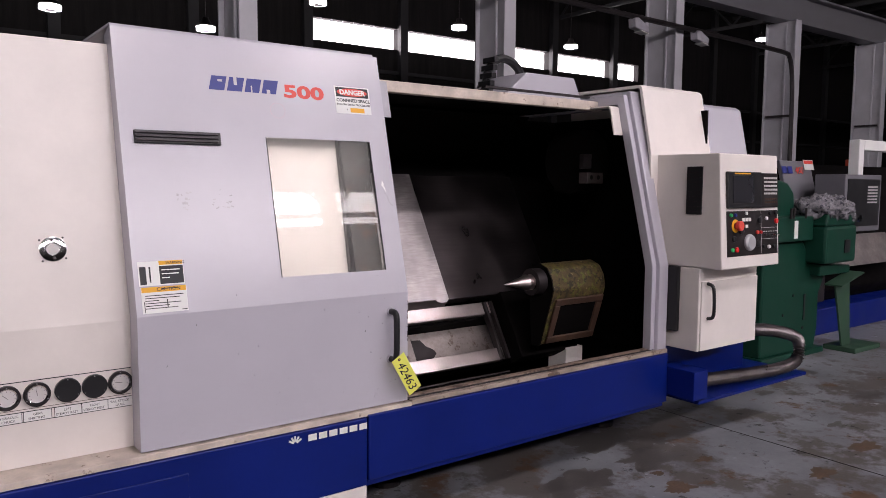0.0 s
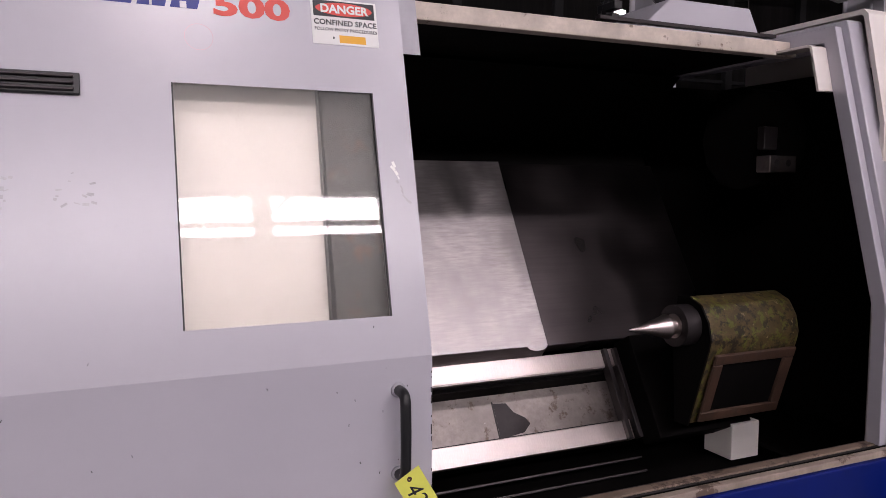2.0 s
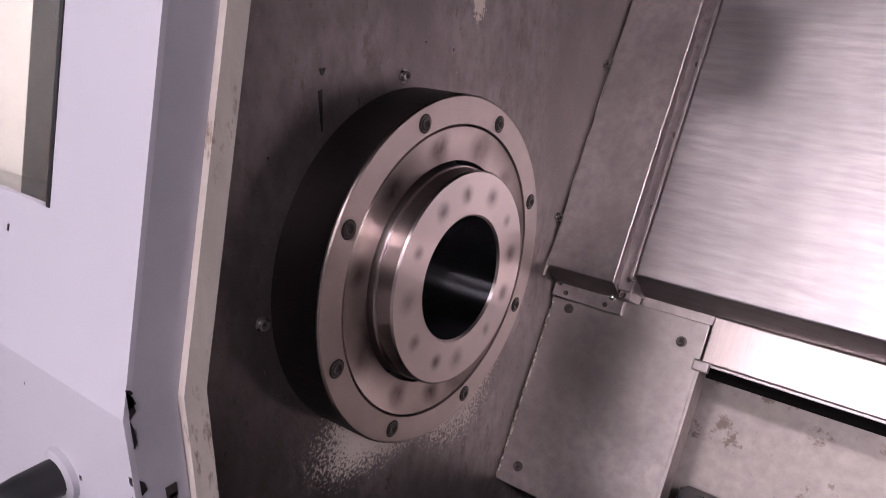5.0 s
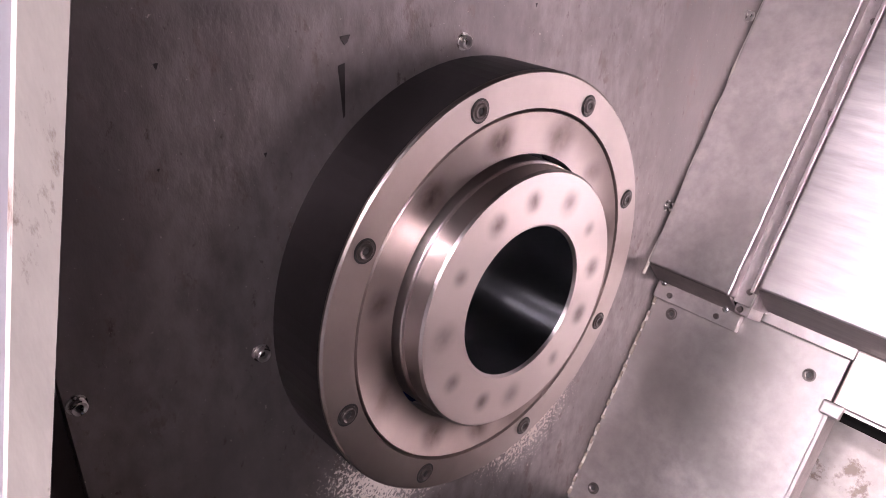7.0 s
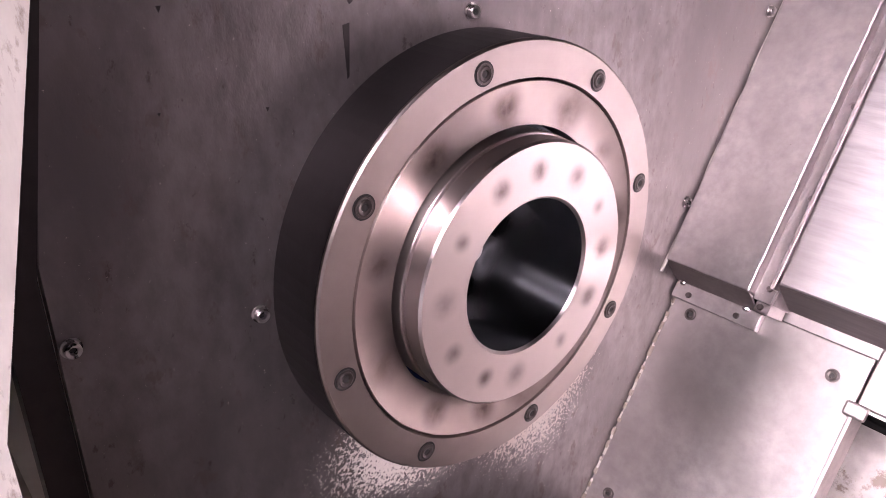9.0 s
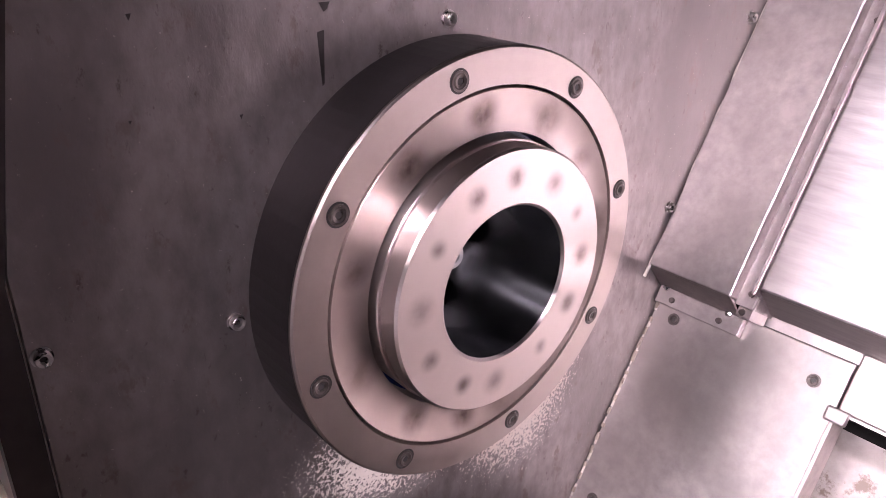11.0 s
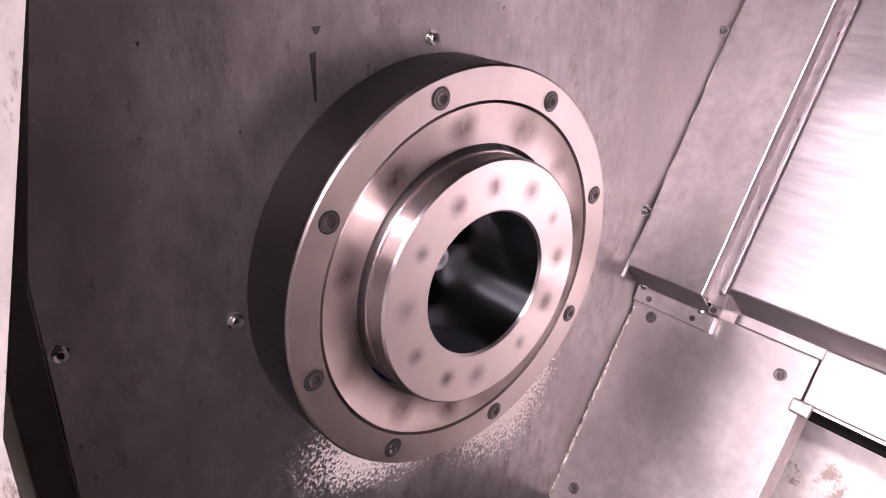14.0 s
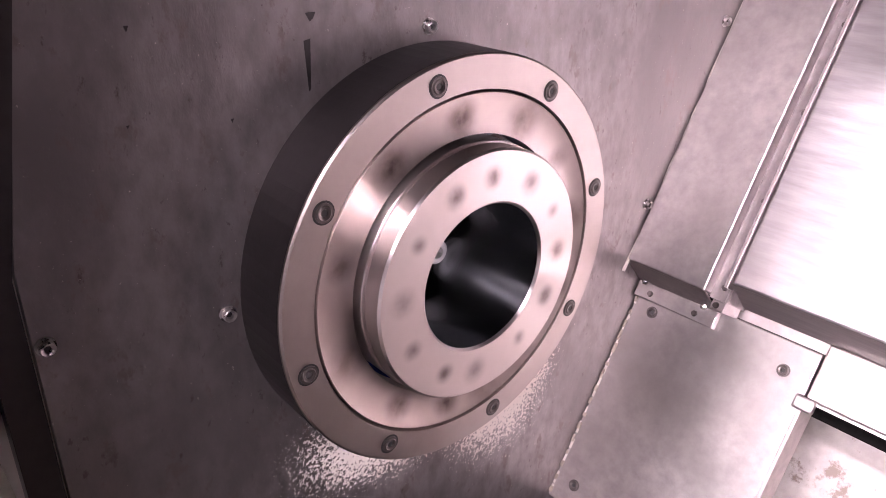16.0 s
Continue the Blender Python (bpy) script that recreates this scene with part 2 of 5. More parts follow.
def blotches(mat, cy, cz, radius, angles, size, colour, strength):
    """Soft dark spots on a turned face, one at each angle (degrees) on a pitch circle round (cy, cz)."""
    nt = mat.node_tree
    b = nt.nodes["Principled BSDF"]
    col = b.inputs["Base Color"].links[0].from_socket
    tc = nt.nodes.new("ShaderNodeTexCoord")
    wob = nt.nodes.new("ShaderNodeTexNoise")
    wob.inputs["Scale"].default_value, wob.inputs["Detail"].default_value = 60, 3
    nt.links.new(tc.outputs["Object"], wob.inputs["Vector"])
    total = None
    for k, a in enumerate(angles):
        y, z = cy + radius * math.cos(radians(a)), cz + radius * math.sin(radians(a))
        w = size * (1 + 0.25 * math.sin(k * 2.3))
        sub = nt.nodes.new("ShaderNodeVectorMath")
        sub.operation = "SUBTRACT"
        nt.links.new(tc.outputs["Object"], sub.inputs[0])
        sub.inputs[1].default_value = (0, y, z)
        flat = nt.nodes.new("ShaderNodeVectorMath")
        flat.operation = "MULTIPLY"
        nt.links.new(sub.outputs[0], flat.inputs[0])
        flat.inputs[1].default_value = (0, 1 / w, 1 / w)
        ln = nt.nodes.new("ShaderNodeVectorMath")
        ln.operation = "LENGTH"
        nt.links.new(flat.outputs[0], ln.inputs[0])
        rm = nt.nodes.new("ShaderNodeMapRange")
        rm.interpolation_type = "SMOOTHSTEP"
        for q, v in ((1, 0.0), (2, 1.0), (3, strength * (0.8 + 0.2 * math.cos(k * 1.7))), (4, 0.0)):
            rm.inputs[q].default_value = v
        nt.links.new(ln.outputs["Value"], rm.inputs[0])
        if total is None:
            total = rm.outputs[0]
        else:
            mx = nt.nodes.new("ShaderNodeMath")
            mx.operation = "MAXIMUM"
            nt.links.new(total, mx.inputs[0])
            nt.links.new(rm.outputs[0], mx.inputs[1])
            total = mx.outputs[0]
    soft = nt.nodes.new("ShaderNodeMapRange")
    for q, v in ((1, 0.25), (2, 0.6), (3, 0.6), (4, 1.1)):
        soft.inputs[q].default_value = v
    nt.links.new(wob.outputs[0], soft.inputs[0])
    mul = nt.nodes.new("ShaderNodeMath")
    mul.operation = "MULTIPLY"
    nt.links.new(total, mul.inputs[0])
    nt.links.new(soft.outputs[0], mul.inputs[1])
    mixn = nt.nodes.new("ShaderNodeMix")
    mixn.data_type = "RGBA"
    nt.links.new(mul.outputs[0], mixn.inputs[0])
    nt.links.new(col, mixn.inputs[6])
    mixn.inputs[7].default_value = (*colour, 1)
    nt.links.new(mixn.outputs[2], b.inputs["Base Color"])


blotches(TURNED, 0.004, 1.06, 0.113, (88, 57, 28, 0, -29, -59, -96, -120, -153, 176, 145, 114), 0.018, (0.07, 0.05, 0.047), 0.8)
blotches(FLANGE, 0.004, 1.06, 0.170, (94, 63, 35, 5, -25, -55, -79, -98, -124, -160, 163, 126), 0.030, (0.07, 0.045, 0.04), 0.85)


# ---------------------------------------------------------------- geometry helpers
def part(name, bm, material, parent=None, label=""):
    me = bpy.data.meshes.new(name)
    bm.normal_update()
    bm.to_mesh(me)
    bm.free()
    me.materials.append(material)
    ob = new(name, me)
    if parent:
        ob.parent = parent
    if label:
        ob["label"] = label
    return ob


def smooth(ob, angle=35):
    me = ob.data
    me.shade_smooth()
    me.set_sharp_from_angle(angle=radians(angle))
    return ob


def thing(name, label, category, group="", at=(0, 0, 0)):
    e = new(name)
    e.empty_display_size = 0.2
    e.location = at
    return tagged(e, label, category, group)


def bevel(bm, w, seg=2, geom=None):
    if w:
        bmesh.ops.bevel(bm, geom=geom or bm.edges[:], offset=w, segments=seg, profile=0.5, affect="EDGES", clamp_overlap=True)
    return bm


def box(x0, x1, y0, y1, z0, z1, bev=0.0, seg=2, bm=None):
    one = bmesh.new()
    bmesh.ops.create_cube(one, size=1, matrix=Matrix.LocRotScale(((x0 + x1) / 2, (y0 + y1) / 2, (z0 + z1) / 2), None, (abs(x1 - x0), abs(y1 - y0), abs(z1 - z0))))
    bevel(one, bev, seg)
    return merge(bm, one)


def merge(bm, one):
    if bm is None:
        return one
    me = bpy.data.meshes.new("tmp")
    one.to_mesh(me)
    one.free()
    bm.from_mesh(me)
    bpy.data.meshes.remove(me)
    return bm


def prism(profile, a, b, axis="x", bev=0.0, seg=2, bm=None):
    """A closed polygon drawn out along an axis: x: (y, z); y: (x, z); z: (x, y)."""
    one = bmesh.new()
    put = {"x": lambda p, v: (v, p[0], p[1]), "y": lambda p, v: (p[0], v, p[1]), "z": lambda p, v: (p[0], p[1], v)}[axis]
    f0 = [one.verts.new(put(p, a)) for p in profile]
    f1 = [one.verts.new(put(p, b)) for p in profile]
    one.faces.new(f0)
    one.faces.new(f1[::-1])
    for i in range(len(profile)):
        j = (i + 1) % len(profile)
        one.faces.new((f0[i], f1[i], f1[j], f0[j]))
    bmesh.ops.recalc_face_normals(one, faces=one.faces[:])
    bevel(one, bev, seg)
    return merge(bm, one)


def sheet(path, thick, a, b, bev=0.0, bm=None):
    """A bent sheet: an open (y, z) path with thickness towards its right-hand side, drawn out along x."""
    back = []
    for i, p in enumerate(path):
        ds = []
        for q, r in ((i - 1, i), (i, i + 1)):
            if q >= 0 and r < len(path):
                d = Vector((path[r][0] - path[q][0], path[r][1] - path[q][1])).normalized()
                ds.append(Vector((d.y, -d.x)))
        n = sum(ds, Vector((0, 0))).normalized()
        k = thick / max(n.dot(ds[0]), 0.3)
        back.append((p[0] + n.x * k, p[1] + n.y * k))
    return prism(list(path) + back[::-1], a, b, "x", bev, 2, bm)


def spin(profile, m, seg=64, bm=None):
    """A turned body from (along, radius) pairs; its axis is m's z."""
    one = bmesh.new()
    rings = []
    for h, r in profile:
        if r < 1e-5:
            rings.append([one.verts.new(m @ Vector((0, 0, h)))])
        else:
            rings.append([one.verts.new(m @ Vector((r * math.cos(2 * math.pi * k / seg), r * math.sin(2 * math.pi * k / seg), h))) for k in range(seg)])
    for a, b in zip(rings, rings[1:]):
        for k in range(seg):
            j = (k + 1) % seg
            vs = [a[k % len(a)], a[j % len(a)], b[j % len(b)], b[k % len(b)]]
            vs = [v for i, v in enumerate(vs) if v not in vs[:i]]
            if len(vs) > 2:
                one.faces.new(vs)
    bmesh.ops.recalc_face_normals(one, faces=one.faces[:])
    return merge(bm, one)


def along(p, direction):
    """A pose at p whose z axis points along direction."""
    return Matrix.Translation(p) @ Vector(direction).to_track_quat("Z", "Y").to_matrix().to_4x4()


def rod(p, q, r, seg=16, bm=None):
    d = Vector(q) - Vector(p)
    return spin([(0, 0), (0, r), (d.length, r), (d.length, 0)], along(p, d), seg, bm)


def tube(points, r, seg=10, bm=None, cap=True):
    """A round bar along a bent line."""
    one = bmesh.new()
    pts = [Vector(p) for p in points]
    prev = None
    for i, p in enumerate(pts):
        d = (pts[min(i + 1, len(pts) - 1)] - pts[max(i - 1, 0)]).normalized()
        u = d.orthogonal().normalized() if prev is None else (prev - d * prev.dot(d)).normalized()
        prev, v = u, d.cross(u)
        ring = [one.verts.new(p + r * (u * math.cos(2 * math.pi * k / seg) + v * math.sin(2 * math.pi * k / seg))) for k in range(seg)]
        if i:
            for k in range(seg):
                one.faces.new((last[k], last[(k + 1) % seg], ring[(k + 1) % seg], ring[k]))
        elif cap:
            one.faces.new(ring[::-1])
        last = ring
    if cap:
        one.faces.new(last)
    bmesh.ops.recalc_face_normals(one, faces=one.faces[:])
    return merge(bm, one)


def arc(points, n=5):
    """Rounds a bent line with a quadratic curve at each inner point."""
    pts = [Vector(p) for p in points]
    out = [pts[0]]
    for a, b, c in zip(pts, pts[1:], pts[2:]):
        p, q = (a + b) / 2 if a is not pts[0] else a.lerp(b, 0.6), (b + c) / 2 if c is not pts[-1] else b.lerp(c, 0.4)
        out += [p.lerp(b, k / n).lerp(b.lerp(q, k / n), k / n) for k in range(n + 1)]
    return out + [pts[-1]]


def writing(name, body, size, m, material, parent, shear=0.0, width=1.0, bold=0.0):
    """Flat raised lettering in Blender's own font, lying in m's xy plane."""
    c = bpy.data.curves.new(name, "FONT")
    c.body, c.size, c.shear, c.extrude, c.offset, c.resolution_u = body, size, shear, 0.0006, bold, 3
    tmp = new(name, c)
    bpy.context.view_layer.update()
    me = bpy.data.meshes.new_from_object(tmp.evaluated_get(bpy.context.evaluated_depsgraph_get()))
    bpy.data.objects.remove(tmp)
    me.transform(m @ Matrix.Diagonal((width, 1, 1, 1)))
    me.materials.clear()
    me.materials.append(material)
    ob = new(name, me)
    ob.parent = parent
    return ob


def plate(m, w, h, t, bev=0.0, bm=None):
    """A thin plate, lower left corner at m's origin, lying in its xy plane, t thick."""
    one = bmesh.new()
    bmesh.ops.create_cube(one, size=1, matrix=m @ Matrix.LocRotScale((w / 2, h / 2, t / 2), None, (w, h, t)))
    bevel(one, bev, 1)
    return merge(bm, one)


def hexscrew(name, p, direction, r, parent, head=0.006, material=None):
    """A socket-head screw with a washer and a dark hexagon socket."""
    m = along(p, direction)
    s = smooth(part(name, spin([(0, r * 1.25), (0.0015, r * 1.25), (0.0015, r), (head, r), (head + 0.0008, r * 0.85), (head, r * 0.5), (head * 0.4, r * 0.45), (head * 0.4, 0)], m, 20), material or BOLT, parent))
    part("socket", spin([(head * 0.5, 0), (head * 0.5, r * 0.46)], m, 6), HOLE, s)
    return s


# ---------------------------------------------------------------- the hall
WALL_N, WALL_S, WALL_W, WALL_E, ROOF = 20.0, -14.0, -25.0, 60.0, 10.5

bm = bmesh.new()
bmesh.ops.create_grid(bm, x_segments=2, y_segments=2, size=1, matrix=Matrix.LocRotScale((15, 0, 0), None, (60, 40, 1)))
floor = tagged(part("floor", bm, CONCRETE), "grey painted concrete shop floor with brown oil stains", "floor", kind="structure")
for k, xj in enumerate((2.83, 8.9)):
    tagged(part("floor_joint", box(xj - 0.004, xj + 0.004, -13, 19, -0.01, 0.0015), HOLE), "dark saw-cut joint in the concrete floor", "floor joint", "floor joints", "structure")


# dried spills on the concrete
random.seed(31)
SPILLS = [mk("brown_spill", (0.13, 0.085, 0.06), 0.5, var=0.3, scale=9, fine=0.5), mk("dark_spill", (0.105, 0.095, 0.092), 0.4, var=0.3, scale=9, fine=0.5)]
for k, (x, y, r, q) in enumerate(((1.72, -0.97, 0.15, 0), (1.89, -1.03, 0.07, 0), (1.95, -0.58, 0.30, 1), (1.92, -0.18, 0.35, 1), (1.78, -0.77, 0.07, 0), (2.55, -1.35, 0.16, 0), (5.4, 0.95, 0.22, 1), (4.86, -0.06, 0.17, 1),
                                  (4.55, -0.73, 0.22, 1), (3.56, -0.94, 0.10, 1), (3.26, -1.27, 0.17, 0), (1.34, -0.58, 0.32, 1), (2.2, -0.8, 0.08, 0), (3.9, -0.2, 0.12, 1), (0.9, -0.75, 0.25, 1), (2.35, -0.35, 0.10, 0))):
    one = bmesh.new()
    ph = random.uniform(0, 6.28)
    rim = []
    for n in range(40):
        a = 2 * math.pi * n / 40
        rr = 0.55 * r * (1 + 0.7 * noise.noise(Vector((math.cos(a) * 1.6 + k * 3, math.sin(a) * 1.6, ph))) + 0.35 * noise.noise(Vector((math.cos(a) * 6, math.sin(a) * 6 + k, ph))))
        rim.append(one.verts.new((x + rr * 1.3 * math.cos(a), y + rr * 0.75 * math.sin(a), 0.0012 + 0.0001 * k)))
    one.faces.new(rim)
    part("oil_spill", one, SPILLS[q], floor)
for k in range(60):
    x, y, r = random.uniform(0.5, 6.0), random.uniform(-1.6, 0.6), random.uniform(0.006, 0.03)
    part("spill_drop", spin([(0.0, r), (0.0011, r * 0.8), (0.0013, 0)], pose(x, y, 0) @ Matrix.Diagonal((1.0, random.uniform(0.35, 1.0), 1, 1)), 9), SPILLS[1], floor)


def strip_wall(name, y, z0, z1, bays, thick, facing):
    """A clad wall with a band of windows; bays: (x0, x1) of each window."""
    bm = box(WALL_W, WALL_E, y, y + thick, 0, z0)
    box(WALL_W, WALL_E, y, y + thick, z1, ROOF, bm=bm)
    xs = [WALL_W] + [v for b in bays for v in b] + [WALL_E]
    for a, b in zip(xs[::2], xs[1::2]):
        box(a, b, y, y + thick, z0, z1, bm=bm)
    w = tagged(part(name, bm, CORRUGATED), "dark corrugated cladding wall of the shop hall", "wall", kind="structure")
    yf = y if facing < 0 else y + thick
    for a, b in bays:
        for k in range(int((b - a) / 0.42)):
            x = a + k * 0.42
            part("mullion", box(x, x + 0.018, yf + 0.02 * facing - 0.01, yf + 0.02 * facing + 0.01, z0, z1), COLUMN, w)
    return w


north_bays = [(9.97 + 3.83 * k, 9.97 + 3.83 * k + 3.55) for k in range(4)] + [(25.3, 27.05)]
strip_wall("wall_north", WALL_N, 6.5, 7.25, north_bays, 0.3, -1)
south_bays = [(-18 + 5.2 * k, -18 + 5.2 * k + 4.8) for k in range(14)]
strip_wall("wall_south", WALL_S - 0.3, 7.42, 8.5, south_bays, 0.3, 1)
for a, c in south_bays:
    tagged(part("trim", box(a, c, WALL_S - 0.28, WALL_S - 0.2, 7.72, 7.86), ROOFMAT), "dark transom across the window band", "window bar", "window bars", "structure")
    for x, d in ((a, 0.7), (c, -0.7)):
        tagged(part("trim", tube([(x, WALL_S + 0.1, 7.9), (x + d, WALL_S + 0.1, 8.6)], 0.05, 6), ROOFMAT), "dark steel knee brace by the window band", "brace", "knee braces", "structure")
for nm, x in (("wall_west", WALL_W), ("wall_east", WALL_E)):
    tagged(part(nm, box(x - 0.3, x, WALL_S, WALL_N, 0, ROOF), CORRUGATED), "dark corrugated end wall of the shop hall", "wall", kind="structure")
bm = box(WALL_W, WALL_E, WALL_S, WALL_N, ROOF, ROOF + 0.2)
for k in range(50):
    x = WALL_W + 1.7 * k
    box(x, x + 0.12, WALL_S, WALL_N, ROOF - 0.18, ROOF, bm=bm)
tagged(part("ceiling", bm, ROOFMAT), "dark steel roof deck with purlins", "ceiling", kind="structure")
for nm, y, z0, z1 in (("backdrop_north", WALL_N + 0.8, 5.8, 8.2), ("backdrop_south", WALL_S - 0.9, 6.6, 9.2)):
    tagged(part(nm, box(WALL_W, WALL_E, y, y + 0.02, z0, z1), PANE), "bright overcast daylight outside the window band", "sky", kind="structure")
area_lamp("daylight_south", look((-5, WALL_S - 0.4, 7.96), (-5, 0, 7.96)), 26, 1.08, 2300, (1, 0.98, 1))
area_lamp("daylight_north", look((18.4, WALL_N + 0.4, 7.0), (18.4, 0, 7.0)), 17, 0.9, 260, (1, 0.98, 1))

for k in range(4):
    d = bpy.data.lights.new("high_bay_light", "AREA")
    d.shape, d.size, d.energy, d.color = "DISK", 0.9, 180, (1, 0.97, 1)
    new("high_bay_light", d).matrix_world = look((0.5 + 4.5 * k, -7.5, 8.77), (0.5 + 4.5 * k, -7.5, 0))

# columns with the crane beam on them
COL_Y, COL_GAP = 6.95, 4.75
column = thing("column", "pale grey painted steel building column with conduits", "column", "columns of the hall")
part("web", box(-0.05, 0.05, -0.37, 0.37, 0, 5.76), COLUMN, column)
part("flange", box(-0.13, 0.13, -0.40, -0.37, 0, 5.76), COLUMN, column)
part("flange", box(-0.13, 0.13, 0.37, 0.40, 0, 5.76), COLUMN, column)
for z in (1.9, 3.4):
    part("conduit_clip", box(-0.15, -0.05, -0.30, 0.30, z, z + 0.05), DARKSTEEL, column)
part("conduit", rod((-0.08, -0.12, 0), (-0.08, -0.12, 5.7), 0.025, 8), COLUMN, column)
for k in range(-2, 12):
    px = 2.3 + COL_GAP * k
    (copy_thing(column, pose(px, COL_Y, 0)) if k > -2 else setattr(column, "matrix_world", pose(px, COL_Y, 0)))
beam = thing("crane_beam", "grey riveted crane runway beam resting on columns", "beam")
part("web", box(-24, 58, COL_Y - 0.02, COL_Y + 0.02, 5.81, 6.45), FARGREY, beam)
part("flange", box(-24, 58, COL_Y - 0.2, COL_Y + 0.2, 5.76, 5.81), FARGREY, beam)
part("flange", box(-24, 58, COL_Y - 0.2, COL_Y + 0.2, 6.45, 6.5), FARGREY, beam)

# high-bay lamps under the roof
lamp0 = None
for lx, ly, lz in ((1.11, 14, 5.17), (7.2, 14, 6.14), (11.7, 14, 6.09), (16.27, 14, 6.06), (27.35, 14, 7.57), (4.33, 14, 5.14), (31.8, 14, 9.4), (0.5, -7.5, 8.8), (5, -7.5, 8.8), (9.5, -7.5, 8.8), (14, -7.5, 8.8)):
    if lamp0 is None:
        lamp0 = thing("high_bay_lamp", "round high-bay lamp glowing white under the dark roof", "ceiling lamp", "high-bay lamps", (lx, ly, lz))
        smooth(part("reflector", spin([(0, 0.20), (0.10, 0.2), (0.22, 0.09), (0.3, 0.07), (0.3, 0)], Matrix(), 24), DARKSTEEL, lamp0))
        part("lens", spin([(-0.02, 0.14), (0.0, 0.21), (0.09, 0.215)], Matrix(), 24), LAMPGLOW, lamp0)
        part("hanger", rod((0, 0, 0.3), (0, 0, 5.4), 0.012, 6), DARKSTEEL, lamp0)
    else:
        copy_thing(lamp0, pose(lx, ly, lz))

# ---------------------------------------------------------------- the lathe
SL = Matrix(((1, 0, 0, 0), (0, 0.5, -0.866, 0), (0, 0.866, 0.5, 0), (0, 0, 0, 1)))  # bed plane: along, up the slope, out of it


def slant(x0, x1, s0, s1, n0, n1, bev=0.0, bm=None):
    one = box(x0, x1, s0, s1, n0, n1, bev)
    one.transform(SL)
    return merge(bm, one)


def bed(x, s, n):
    return SL @ Vector((x, s, n))


BED_N = SL.to_3x3() @ Vector((0, 0, 1))
lathe = thing("cnc_lathe", "grey, cream and blue slant-bed turning machine with its sliding door open", "lathe")

CREASE, LEAN = 1.185, 0.25


def door_y(z, front=-0.535):
    return front + max(z - CREASE, 0) * LEAN


def front_pose(x, z, off=0.0, front=-0.535):
    """On the leaning upper front: x to the right, y up the slope, z out."""
    return Matrix.Translation((x, door_y(z, front), z)) @ Matrix.Rotation(radians(90) - math.atan(LEAN), 4, "X") @ Matrix.Translation((0, 0, off))


def low_pose(x, z, y=-0.535):
    return Matrix.Translation((x, y, z)) @ Matrix.Rotation(radians(90), 4, "X")


# base
part("base_band", box(-4.2, -0.083, -0.56, 0.9, 0.305, 0.625, 0.006), BLUE, lathe, "blue painted base")
part("access_panel", box(-1.75, -0.90, -0.566, -0.558, 0.34, 0.552, 0.003), BLUE, lathe)
part("plinth", box(-4.2, -0.083, -0.555, 0.9, 0.0, 0.303, 0.004), CREAM, lathe, "cream lower plinth")
part("front_beam", box(-0.078, 2.115, -0.565, -0.44, 0.325, 0.635, 0.006), BLUE, lathe, "blue painted front beam")
part("lower_lip", box(-0.078, 2.1, -0.545, -0.40, 0.295, 0.322, 0.004), BLUE, lathe)
# Set-back bed block in near-black paints the shade beneath the beam
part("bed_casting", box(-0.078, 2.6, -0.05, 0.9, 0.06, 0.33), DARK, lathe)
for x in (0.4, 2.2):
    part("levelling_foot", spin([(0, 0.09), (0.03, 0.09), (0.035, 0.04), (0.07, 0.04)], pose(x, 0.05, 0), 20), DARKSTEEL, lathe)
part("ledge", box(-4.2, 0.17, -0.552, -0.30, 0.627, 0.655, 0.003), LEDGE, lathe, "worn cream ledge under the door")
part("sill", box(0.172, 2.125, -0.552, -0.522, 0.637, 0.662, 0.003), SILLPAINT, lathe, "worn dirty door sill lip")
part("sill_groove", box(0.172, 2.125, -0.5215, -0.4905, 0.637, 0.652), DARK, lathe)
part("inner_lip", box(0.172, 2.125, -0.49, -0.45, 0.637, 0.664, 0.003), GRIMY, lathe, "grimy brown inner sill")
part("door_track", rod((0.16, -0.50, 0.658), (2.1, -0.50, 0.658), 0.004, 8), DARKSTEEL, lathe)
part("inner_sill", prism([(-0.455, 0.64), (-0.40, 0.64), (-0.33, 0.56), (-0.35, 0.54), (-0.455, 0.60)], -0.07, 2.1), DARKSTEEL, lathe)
# Trough is near-black to put the shade below the ways into it
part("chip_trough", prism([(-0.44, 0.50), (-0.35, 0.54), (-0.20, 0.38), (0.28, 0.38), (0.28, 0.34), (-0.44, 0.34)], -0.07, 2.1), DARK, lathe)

# fixed front cover on the headstock side
cover = part("headstock_cover", sheet([(-0.42, 0.657), (-0.42, 1.16), (-0.20, 2.24), (0.9, 2.24)], 0.02, -4.2, -0.088), CREAM, lathe, "fixed cream headstock cover")
part("cover_edge", sheet([(-0.445, 0.657), (-0.445, 1.16), (-0.225, 2.24)], 0.028, -0.086, -0.060), DIMSHEET, lathe)

# sliding door
DX0, DX1 = -1.07, 0.155
WX0, WX1, WZ0, WZ1 = -0.468, 0.048, 1.293, 1.889


